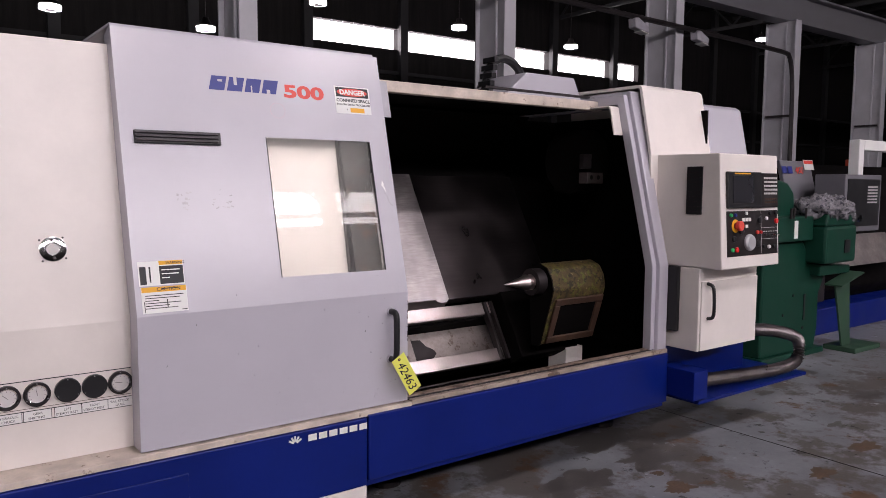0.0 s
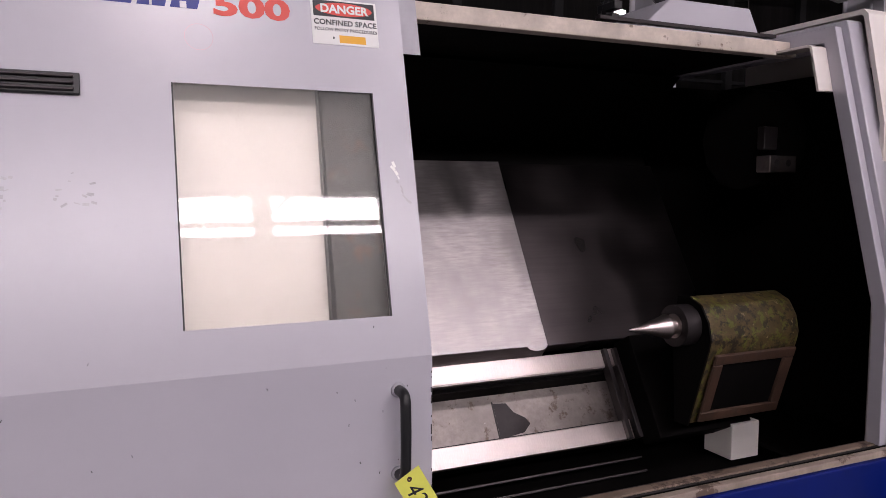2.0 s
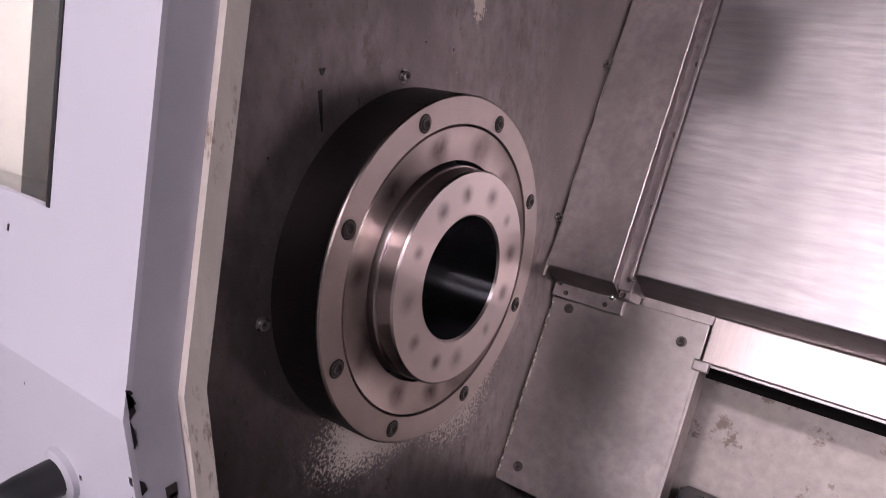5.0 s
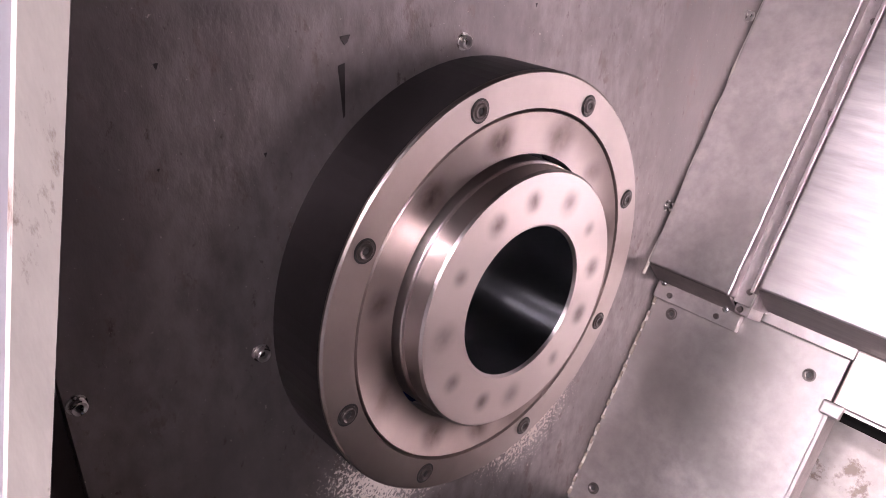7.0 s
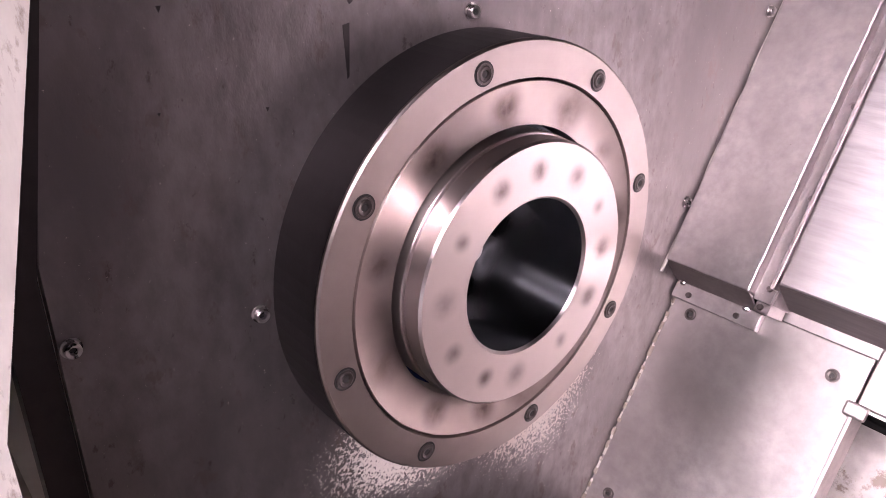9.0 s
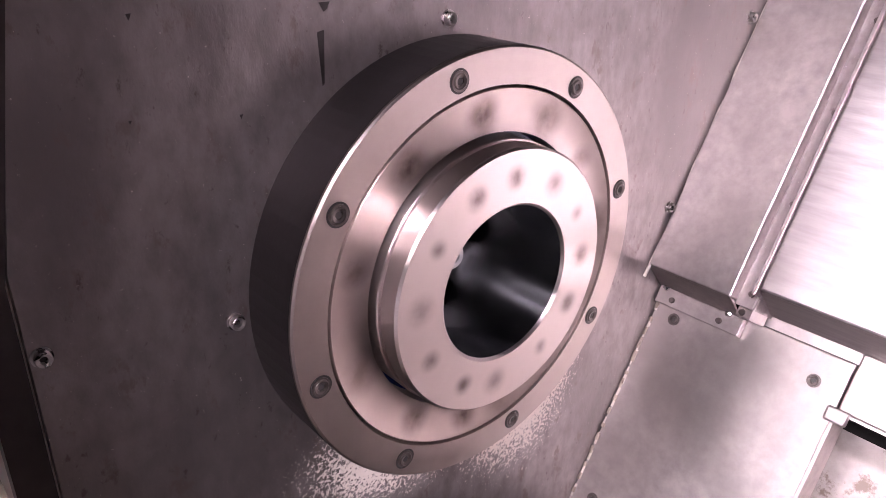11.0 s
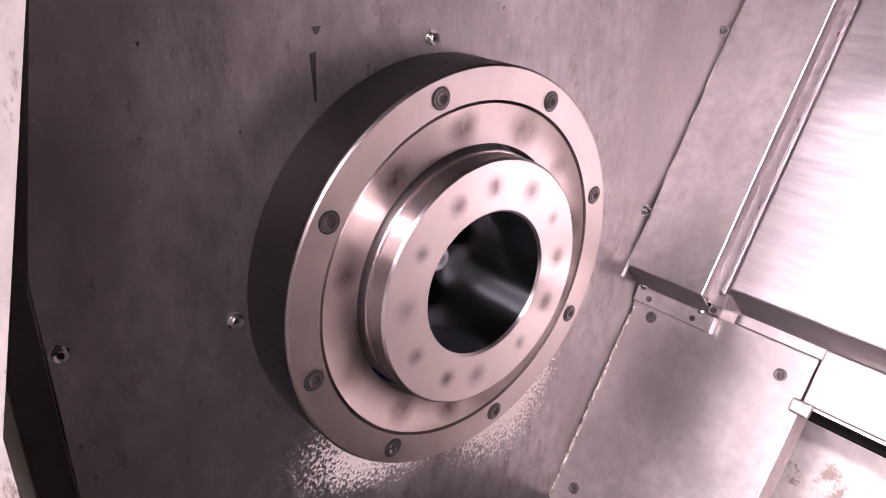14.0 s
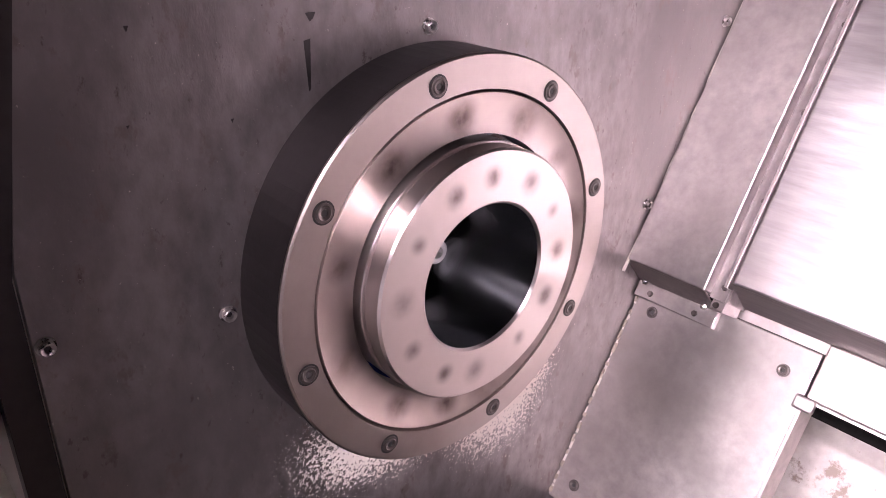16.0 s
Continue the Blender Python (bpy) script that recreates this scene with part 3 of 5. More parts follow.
def holed_sheet(xs, zs, hole, thick):
    """A bent front sheet over xs and zs, with one cell left out."""
    one = bmesh.new()
    grid = {}
    for i, x in enumerate(xs):
        for j, z in enumerate(zs):
            for k in (0, 1):
                grid[i, j, k] = one.verts.new((x, door_y(z) + k * thick, z))
    cells = [(i, j) for i in range(len(xs) - 1) for j in range(len(zs) - 1) if (i, j) != hole]
    for i, j in cells:
        for k in (0, 1):
            q = [grid[i, j, k], grid[i + 1, j, k], grid[i + 1, j + 1, k], grid[i, j + 1, k]]
            one.faces.new(q if k == 0 else q[::-1])
        for (a, b), (ni, nj) in ((((i, j), (i + 1, j)), (i, j - 1)), (((i + 1, j), (i + 1, j + 1)), (i + 1, j)), (((i + 1, j + 1), (i, j + 1)), (i, j + 1)), (((i, j + 1), (i, j)), (i - 1, j))):
            if (ni, nj) not in cells:
                one.faces.new((grid[(*b, 0)], grid[(*a, 0)], grid[(*a, 1)], grid[(*b, 1)]))
    bmesh.ops.recalc_face_normals(one, faces=one.faces[:])
    return one


door = part("sliding_door", holed_sheet([DX0, WX0, WX1, DX1], [0.662, CREASE - 0.012, CREASE, CREASE + 0.012, WZ0, WZ1, 2.306], (1, 4), 0.004), GREY, lathe, "open grey sliding door with window")
PROFILE = [(-0.531, 0.662), (-0.531, CREASE), (door_y(2.306) + 0.004, 2.306)]
part("side_flange", sheet(PROFILE, 0.10, DX0, DX0 + 0.004), GREY, door)
part("door_edge", sheet(PROFILE, 0.034, DX1 - 0.03, DX1 - 0.0005), GREYEDGE, door, "chipped grey door edge")
part("edge_strip", sheet([(y + 0.035, z) for y, z in PROFILE], 0.017, DX1 - 0.03, DX1 + 0.006), EDGE, door, "rusty cream edge strip")
part("top_plate", prism([(door_y(2.306), 2.306), (door_y(2.306) + 0.012, 2.318), (0.235, 2.318), (0.235, 2.308), (door_y(2.306) + 0.014, 2.308)], DX0, DX1 - 0.02), GREY, door)
pane = part("window_pane", prism([(door_y(WZ0) + 0.006, WZ0 - 0.01), (door_y(WZ1) + 0.006, WZ1 + 0.01), (door_y(WZ1) + 0.014, WZ1 + 0.01), (door_y(WZ0) + 0.014, WZ0 - 0.01)], WX0 - 0.01, WX1 + 0.01), WINDOW, door, "scratched polycarbonate window")
pane.visible_shadow = False
for nm, a, b, c, d in (("gasket", WX0 - 0.004, WX0, WZ0, WZ1), ("gasket", WX1, WX1 + 0.004, WZ0, WZ1)):
    part(nm, prism([(door_y(c) - 0.001, c), (door_y(d) - 0.001, d), (door_y(d) + 0.006, d), (door_y(c) + 0.006, c)], a, b), BLACK, door)
hx = 0.058
part("inner_stiffener", sheet([(door_y(z) + 0.052, z) for z in (1.20, 2.28)], 0.004, -0.083, 0.062), RUSTPANEL, door, "rust-stained dark inner panel behind the window")
# Black sheet added behind the door front, standing in for shade there
part("door_shade_sheet", sheet([(-0.529, 0.664), (-0.529, CREASE), (door_y(1.28) + 0.006, 1.28)], 0.002, DX0 + 0.006, DX1 - 0.032), DARK, door)
for z in (1.10, 0.875):
    smooth(part("handle_boss", spin([(0, 0.021), (0.004, 0.020), (0.006, 0.016), (0.006, 0)], along((hx, -0.535, z), (0, -1, 0)), 24), GREYEDGE, door))
handle = smooth(part("handle", tube(arc([(hx, -0.535, 1.10), (hx, -0.585, 1.10), (hx, -0.59, 1.05), (hx, -0.59, 0.93), (hx, -0.585, 0.875), (hx, -0.535, 0.875)]), 0.0145, 12), BLACK, door, "black bow handle"), 60)
part("top_bracket", prism([(-0.268, 2.02), (-0.222, 2.20), (-0.216, 2.20), (-0.262, 2.02)], DX1 - 0.01, DX1 + 0.078), GREYEDGE, door)
part("bump_rail", plate(front_pose(-1.02, 1.845), 0.345, 0.052, 0.012, 0.002), BLACK, door, "black slotted rail")
for k in range(3):
    part("rib", plate(front_pose(-1.018, 1.851 + 0.015 * k, 0.012), 0.33, 0.008, 0.008, 0.002), DARKSTEEL, door)
for x, z in ((-0.907, 0.70), (-0.02, 0.715)):
    part("plug", spin([(0, 0.012), (0.002, 0.012), (0.002, 0.010), (0.001, 0)], along((x, -0.535, z), (0, -1, 0)), 20), GREY, door)

# spindle and its housing ring on the headstock wall
def bored_wall(outline, cy, cz, r, x0, x1, seg=48):
    """A flat wall across x with a round hole through it."""
    one = bmesh.new()
    hole = [(cy + r * math.cos(2 * math.pi * k / seg), cz + r * math.sin(2 * math.pi * k / seg)) for k in range(seg)]
    rims = []
    for x in (x0, x1):
        loops, edges = [], []
        for loop in (outline, hole):
            vs = [one.verts.new((x, y, z)) for y, z in loop]
            edges += [one.edges.new((vs[k], vs[(k + 1) % len(vs)])) for k in range(len(vs))]
            loops.append(vs)
        bmesh.ops.triangle_fill(one, edges=edges, use_beauty=True, normal=(1, 0, 0))
        rims.append(loops)
    for a, b in zip(*rims):
        for k in range(len(a)):
            j = (k + 1) % len(a)
            one.faces.new((a[k], a[j], b[j], b[k]))
    bmesh.ops.recalc_face_normals(one, faces=one.faces[:])
    return one


part("headstock_wall", bored_wall([(-0.412, 0.3), (-0.412, 1.16), (-0.21, 2.2), (1.0, 2.2), (1.0, 0.3)], 0.004, 1.06, 0.20, -0.115, -0.075), WALLSTEEL, lathe, "dull stained steel headstock wall")
AX = Matrix.Translation((0, 0.004, 1.06)) @ Matrix.Rotation(radians(90), 4, "Y")
ring = smooth(part("bearing_cap", spin([(-0.08, 0.233), (-0.002, 0.233), (0, 0.231), (0, 0.197), (-0.003, 0.196), (-0.02, 0.1958)], AX, 96), RINGSTEEL, lathe, "machined bearing cap ring"), 20)
# Rim gets a darker steel than the ring, painting its shaded side
part("cap_rim", spin([(-0.079, 0.2335), (-0.004, 0.2335)], AX, 96), DARKSTEEL, ring, "rim of the cap, darkened to paint its shade")
smooth(ring)
flange = smooth(part("spindle_flange", spin([(-0.02, 0.1945), (-0.0025, 0.1942), (-0.001, 0.193), (-0.004, 0.184), (-0.0065, 0.172), (-0.007, 0.158), (-0.0055, 0.150), (-0.03, 0.149)], AX, 128), FLANGE, lathe, "turned spindle flange with soft dark spots"), 40)
nose = smooth(part("spindle_nose", spin([(-0.05, 0.1445), (0.0, 0.1445), (0.0012, 0.1435), (0.0015, 0.1405), (0.0045, 0.1405), (0.005, 0.1425), (0.0245, 0.1425), (0.027, 0.140), (0.027, 0.086), (0.024, 0.083)], AX, 96), TURNED, lathe, "polished spindle nose"), 20)
smooth(part("bore", spin([(0.024, 0.083), (-0.125, 0.0775)], AX, 64), BORE, nose, "dark taper bore"), 30)
# Deeper bore switches to near-black, painting the shade inside the tube
part("bore_end", spin([(-0.125, 0.0775), (-0.127, 0.0765), (-0.9, 0.074), (-0.9, 0)], AX, 48), DARK, nose, "inside of the spindle tube, its shade painted near-black")
for k in range(8):
    a = radians(22.5 + 45 * k - 9.4)
    # Flat dark disc stands in for the shaded recess round each screw
    part("counterbore", spin([(0.0003, 0), (0.0003, 0.0118)], Matrix.Translation((0, 0.004 + 0.2127 * math.cos(a), 1.06 + 0.2127 * math.sin(a))) @ Matrix.Rotation(radians(90), 4, "Y"), 20), HOLE, ring)
    hexscrew("cap_screw", (0.0, 0.004 + 0.2127 * math.cos(a), 1.06 + 0.2127 * math.sin(a)), (1, 0, 0), 0.0078, ring, 0.002)
# Added pale ring stands in for a bright round spot in the bore
bore_spot = smooth(part("bore_bright_spot", spin([(-0.012, 0.016), (-0.002, 0.016), (0.0, 0.014), (0.0, 0.008), (-0.01, 0.0075), (-0.01, 0)], Matrix.Translation((-0.113, 0.056, 1.023)) @ Matrix.Rotation(radians(90), 4, "Y"), 24), GAUGEFACE, nose, "bright round spot inside the bore"))
for y, z in ((0.006, 1.309), (-0.244, 1.061), (-0.403, 1.087), (0.445, 1.006), (0.588, 1.267), (0.70, 1.47)):
    hexscrew("wall_screw", (-0.075, y, z), (1, 0, 0), 0.0068, lathe, 0.007, SCREW)

# slanted guards and ways behind the spindle
part("way_cover", slant(0.092, 1.13, 1.028, 1.972, 0.0, 0.10, 0.004, slant(0.092, 0.65, 1.96, 2.07, 0.004, 0.099, 0.003)), SHEET, lathe, "scuffed stainless way cover")
# Right-hand cover takes the darkened sheet, so its fade sits in the colour
part("way_cover", slant(1.10, 2.06, 1.026, 1.965, 0.0, 0.094, 0.004), DIMSHEET, lathe, "stainless way cover, painted darker for its dim reflection")
# Added near-black slab fills the dark region above the covers
part("cover_top", slant(0.092, 2.06, 1.98, 2.36, 0.0, 0.06), DARK, lathe)
part("side_guard", slant(-0.073, 0.062, 1.004, 2.2, 0.0, 0.105, 0.003), STEEL, lathe, "steel side guard strip")
for lx0, lx1, top, low, n1, n0, mat in ((0.092, 1.13, 1.0275, 1.004, 0.097, 0.022, SHEET), (-0.073, 0.062, 1.0035, 0.984, 0.102, 0.046, STEEL)):
    lip = prism([(top, n1), (low, n0), (low, n0 - 0.003), (top, n1 - 0.012)], lx0, lx1)
    lip.transform(SL)
    part("bent_lip", lip, mat, lathe)
part("guard_channel", slant(0.062, 0.092, 1.0, 2.2, 0.0, 0.082), WALLSTEEL, lathe)
part("guard_tab", slant(-0.072, 0.069, 0.957, 0.984, 0.031, 0.045, 0.0015), STEEL, lathe)
part("cover_shelf", slant(0.064, 0.2205, 0.988, 1.018, 0.0, 0.016), STEEL, lathe)
part("channel_foot", slant(0.064, 0.088, 0.985, 1.0, 0.03, 0.072, 0.002), STEEL, lathe)
part("channel_foot", slant(0.089, 0.0915, 0.985, 1.02, 0.03, 0.088), STEEL, lathe)
part("foot_screw", spin([(0, 0.005), (0.003, 0.004), (0.003, 0)], SL @ Matrix.Translation((0.072, 0.992, 0.072)), 12), BOLT, lathe)
for x in (-0.06, 0.045):
    part("guard_button", spin([(0, 0.005), (0.004, 0.0045), (0.006, 0)], SL @ Matrix.Translation((x, 0.983, 0.046)), 12), CHROME, lathe)
part("guard_bead", slant(0.086, 0.092, 1.02, 2.2, 0.08, 0.106, 0.001), STEEL, lathe)
part("cover_plate", slant(-0.073, 0.220, 0.594, 0.987, 0.0, 0.03, 0.002), STEEL, lathe, "screwed steel cover plate")
for x, s in ((0.182, 0.945), (0.182, 0.625), (-0.036, 0.632), (-0.036, 0.942)):
    hexscrew("plate_screw", bed(x, s, 0.03), BED_N, 0.0075, lathe, 0.003)
part("slide_way", slant(0.222, 1.52, 0.922, 1.004, -0.02, 0.027, 0.003), POLISHED, lathe, "polished hardened slide way")
part("slide_way", slant(0.222, 1.49, 0.586, 0.672, -0.02, 0.027, 0.003), POLISHED, lathe, "polished hardened slide way")
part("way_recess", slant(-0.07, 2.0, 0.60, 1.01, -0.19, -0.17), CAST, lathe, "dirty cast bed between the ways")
# Recess sides painted near-black for the shade between the ways
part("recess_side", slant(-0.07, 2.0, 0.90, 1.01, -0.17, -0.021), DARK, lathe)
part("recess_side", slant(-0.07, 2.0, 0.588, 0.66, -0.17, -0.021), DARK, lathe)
# Added near-black guard; the dark upper depth is painted with it
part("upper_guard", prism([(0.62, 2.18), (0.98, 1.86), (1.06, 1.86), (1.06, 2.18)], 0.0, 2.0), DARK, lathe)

# enclosure behind and above: near-black panels paint the unlit depth
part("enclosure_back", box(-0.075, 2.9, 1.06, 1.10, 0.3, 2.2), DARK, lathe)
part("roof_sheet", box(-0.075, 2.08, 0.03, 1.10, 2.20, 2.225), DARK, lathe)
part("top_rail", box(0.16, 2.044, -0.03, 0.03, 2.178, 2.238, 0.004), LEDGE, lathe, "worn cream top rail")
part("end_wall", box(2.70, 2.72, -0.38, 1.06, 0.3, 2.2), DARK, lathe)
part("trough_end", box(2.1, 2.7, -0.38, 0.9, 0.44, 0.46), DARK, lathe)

# tailstock
tail = part("tailstock", prism([(-0.115, 0.985), (-0.125, 1.03), (-0.11, 1.10), (-0.07, 1.16), (0.0, 1.19), (0.06, 1.18), (0.08, 0.98), (0.06, 0.66), (-0.01, 0.66)], 1.53, 2.02, "x", 0.012), GREASE, lathe, "tailstock caked with yellow-brown grease")
# Added near-black plate paints the tailstock's left end in shade
part("shaded_end", prism([(-0.12, 0.985), (-0.13, 1.03), (-0.115, 1.10), (-0.07, 1.165), (0.0, 1.192), (0.06, 1.185), (0.08, 0.98), (0.06, 0.655), (-0.015, 0.655)], 1.522, 1.531), DARK, tail)
TF = Matrix.Translation((1.56, -0.022, 0.675)) @ Matrix.Rotation(radians(90 + 17.5), 4, "X")
for x, y, w, h in ((0, 0, 0.44, 0.045), (0, 0.265, 0.44, 0.045), (0.0, 0.045, 0.05, 0.22), (0.385, 0.045, 0.055, 0.22)):
    part("frame_bar", plate(TF @ Matrix.Translation((x, y, 0)), w, h, 0.016, 0.004), RUST, tail, "rusty guard frame")
part("guard_opening", plate(TF @ Matrix.Translation((0.05, 0.045, 0)), 0.335, 0.22, 0.004), DARK, tail)
smooth(part("quill", rod((1.45, 0, 1.075), (1.54, 0, 1.075), 0.085, 32), DARKSTEEL, tail))
smooth(part("live_centre", spin([(0, 0.001), (0.175, 0.046), (0.18, 0.05), (0.185, 0.05), (0.19, 0.036), (0.215, 0.036), (0.22, 0.05), (0.275, 0.05), (0.28, 0.06), (0.3, 0.06)], along((1.228, 0, 1.075), (1, 0, 0)), 40), POLISHED, tail, "steel live centre"))
part("tail_base", slant(1.52, 2.05, 0.55, 1.02, 0.03, 0.16, 0.006), DARK, lathe)
for x in (1.445, 1.50):
    part("way_wiper", slant(x, x + 0.022, 0.585, 1.0, 0.0, 0.05, 0.002), DARKSTEEL, lathe)
part("wiper_bracket", slant(1.62, 1.70, 0.56, 0.62, 0.03, 0.07, 0.004), DARKSTEEL, lathe)
part("cream_block", box(1.92, 2.085, 0.13, 0.3, 0.40, 0.567, 0.004), CREAM, lathe)
turret = smooth(part("turret", spin([(0, 0), (0, 0.24), (0.16, 0.24), (0.16, 0.1), (0.3, 0.1)], along((2.1, 0.32, 1.86), (1, 0, 0)), 12), DARK, lathe, "dark tool turret"), 20)
tb = part("tool_block", box(2.06, 2.22, 0.10, 0.18, 1.70, 1.775, 0.004), STEEL, turret)
for x in (2.10, 2.17):
    part("clamp_hole", spin([(0, 0), (0, 0.016)], along((x, 0.0985, 1.742), (0, -1, 0)), 16), HOLE, tb)
part("tool_shank", box(2.02, 2.10, 0.10, 0.14, 1.80, 1.90, 0.004), DARKSTEEL, turret)

# right-hand portal, tower and control cabinet
part("portal_post", sheet([(-0.535, 0.655), (-0.535, 1.19), (-0.262, 2.29), (0.9, 2.29)], 0.10, 2.045, 2.132, 0.006), GREY, lathe, "grey portal frame")
part("portal_lip", sheet([(-0.51, 0.66), (-0.51, 1.19), (-0.24, 2.265), (0.05, 2.265)], 0.06, 2.005, 2.044, 0.004), GREY, lathe)
part("inner_hood", sheet([(-0.245, 2.01), (-0.205, 2.185), (-0.185, 2.195), (-0.03, 2.195)], 0.01, 1.925, 2.004), CREAM, lathe, "cream inner hood")
part("tower", sheet([(-0.40, 0.6), (-0.40, 1.88), (-0.31, 2.31), (-0.29, 2.33), (0.9, 2.33)], 0.02, 2.10, 2.721), CREAM, lathe, "cream end cover")
part("tower_side", prism([(-0.399, 0.6), (-0.399, 1.88), (-0.309, 2.31), (-0.289, 2.329), (0.9, 2.329), (0.9, 0.6)], 2.722, 2.741), CREAM, lathe)
part("rear_tower", prism([(-0.398, 1.88), (-0.322, 2.23), (-0.28, 2.256), (0.9, 2.256), (0.9, 0.6), (-0.398, 0.6)], 2.745, 3.2, "x", 0.012), GREY, lathe)
cab = part("control_cabinet", prism([(-0.885, 1.19), (-0.84, 1.885), (-0.36, 1.885), (-0.40, 1.19)], 2.168, 2.80, "x", 0.008), CREAM, lathe, "cream control cabinet")
part("side_louvre", prism([(-0.734, 1.516), (-0.734, 1.807), (-0.626, 1.807), (-0.626, 1.516)], 2.160, 2.169), BLACK, cab)
FR = Matrix.Translation((2.168, -0.885, 1.19)) @ Matrix.Rotation(radians(90 - 3.7), 4, "X")
bez = part("screen_bezel", plate(FR @ Matrix.Translation((0.055, 0.367, 0)), 0.36, 0.22, 0.02, 0.003), BLACK, cab, "black screen bezel")
part("keypad", plate(FR @ Matrix.Translation((0.42, 0.367, 0)), 0.19, 0.215, 0.015, 0.003), DARKSTEEL, cab)
part("switch_panel", plate(FR @ Matrix.Translation((0.055, 0.075, 0)), 0.555, 0.275, 0.006, 0.002), DARKSTEEL, cab)
smooth(part("emergency_stop", spin([(0.006, 0.02), (0.02, 0.02), (0.02, 0.03), (0.04, 0.03), (0.045, 0.024), (0.045, 0)], FR @ Matrix.Translation((0.15, 0.26, 0)), 24), LRED, cab, "red mushroom stop button"))
smooth(part("hand_wheel", spin([(0.006, 0.05), (0.02, 0.05), (0.03, 0.042), (0.03, 0.02), (0.034, 0)], FR @ Matrix.Translation((0.28, 0.155, 0)), 32), SILVER, cab, "silver hand wheel"))
part("lower_cabinet", prism([(-0.735, 0.668), (-0.735, 1.188), (-0.40, 1.188), (-0.40, 0.668)], 2.168, 2.80, "x", 0.006), CREAM, lathe, "cream lower cabinet")
part("cabinet_door", box(2.185, 2.795, -0.745, -0.736, 0.672, 1.105, 0.003), CREAM, lathe)
smooth(part("cabinet_handle", tube(arc([(2.24, -0.745, 1.09), (2.24, -0.79, 1.08), (2.25, -0.79, 0.98), (2.25, -0.79, 0.88), (2.25, -0.745, 0.87)]), 0.011, 10), BLACK, lathe), 60)
# Solid black block paints the dark gap between post and cabinet
part("post_gap", box(2.135, 2.164, -0.60, -0.45, 0.78, 1.188), BLACK, lathe)
part("rear_base", box(2.12, 3.1, -0.48, -0.42, 0.40, 0.66, 0.005), BLUE, lathe)
part("junction_box", box(2.12, 2.262, -0.757, -0.50, 0.37, 0.55, 0.004), BLUE, lathe, "blue steel junction box")
part("drip_tray", box(2.2, 3.5, -0.74, -0.2, 0.33, 0.352, 0.003), BLUE, lathe)


# ---------------------------------------------------------------- prints and fittings on the lathe
# coloured name marks as plain slanted blocks
for k in range(4):
    x0 = -0.70 + 0.078 * k
    one = plate(front_pose(x0, 2.082, 0.0005), 0.066, 0.062, 0.001)
    for v in one.verts:
        v.co.x += (v.co.z - 2.082) * 0.28
    nm = part("name_mark", one, LBLUE, door, "dark blue name mark block")
    sx, sz, sw, sh = ((0.03, 0.036, 0.02, 0.010), (0.026, 0.026, 0.014, 0.036), (0.030, 0.0, 0.006, 0.030), (0.024, 0.0, 0.016, 0.018))[k]
    part("mark_slit", plate(front_pose(x0 + sx + sz * 0.28, 2.082 + sz, 0.0016), sw, sh, 0.0004), GREY, nm)
writing("model_number", "500", 0.080, front_pose(-0.362, 2.074, 0.001), LRED, door, 0.0, 1.66, 0.003)
part("faint_ring", spin([(0.0006, 0.034), (0.0008, 0.0355)], front_pose(-0.40, 2.01), 40), mk("faint_red", (0.55, 0.38, 0.42), 0.4, var=0.05), door)
sign = part("danger_sign", plate(front_pose(-0.105, 2.018, 0.0005), 0.188, 0.132, 0.0015, 0.0005), WHITE, door, "white, black and red danger sign")
part("sign_head", plate(front_pose(-0.098, 2.096, 0.0021), 0.174, 0.046, 0.0004), INK, sign)
part("sign_oval", spin([(0, 0), (0.0004, 0.5)], front_pose(-0.011, 2.1185, 0.0026) @ Matrix.Diagonal((0.162, 0.038, 1, 1)), 40), LRED, sign)
writing("sign_words", "DANGER", 0.033, front_pose(-0.079, 2.1075, 0.0034), WHITE, sign, 0, 1.02, 0.001)
writing("sign_words", "CONFINED SPACE", 0.0215, front_pose(-0.099, 2.073, 0.0024), INK, sign, 0, 1.02, 0.0004)
writing("sign_words", "FOLLOW ENTRY PROCEDURES", 0.0128, front_pose(-0.098, 2.056, 0.0024), INK, sign, 0, 1.0, 0.0001)
part("sign_label", plate(front_pose(-0.03, 2.024, 0.0021), 0.075, 0.022, 0.0005), ORANGE, sign)
part("sign_dot", plate(front_pose(-0.048, 2.034, 0.0021), 0.004, 0.006, 0.0005), INK, sign)

stick = part("caution_sticker", plate(front_pose(-1.048, 1.195, 0.0005), 0.172, 0.10, 0.001, 0.0003), WHITE, door, "torn white and yellow caution sticker")
part("yellow_head", plate(front_pose(-1.046, 1.273, 0.0016), 0.168, 0.020, 0.0004), ORANGE, stick)
writing("sticker_words", "CAUTION", 0.02, front_pose(-0.99, 1.2765, 0.0021), INK, stick)
for k in range(6):
    part("text_bar", plate(front_pose(-1.035, 1.259 - 0.0095 * k, 0.0016), (0.145, 0.13, 0.05, 0.135, 0.09, 0.12)[k], 0.003, 0.0003), DARKSTEEL, stick)
for k, (x, z, w, h) in enumerate(((-0.955, 1.215, 0.004, 0.03), (-1.04, 1.20, 0.003, 0.04), (-0.97, 1.283, 0.06, 0.004), (-0.90, 1.20, 0.02, 0.003))):
    part("torn_edge", plate(front_pose(x, z, 0.0022), w, h, 0.0003), INK, stick)
stick = part("warning_sticker", plate(front_pose(-1.052, 1.297, 0.0005), 0.172, 0.095, 0.001, 0.0003), WHITE, door, "white and black warning sticker")
part("yellow_head", plate(front_pose(-0.973, 1.374, 0.0016), 0.091, 0.016, 0.0004), ORANGE, stick)
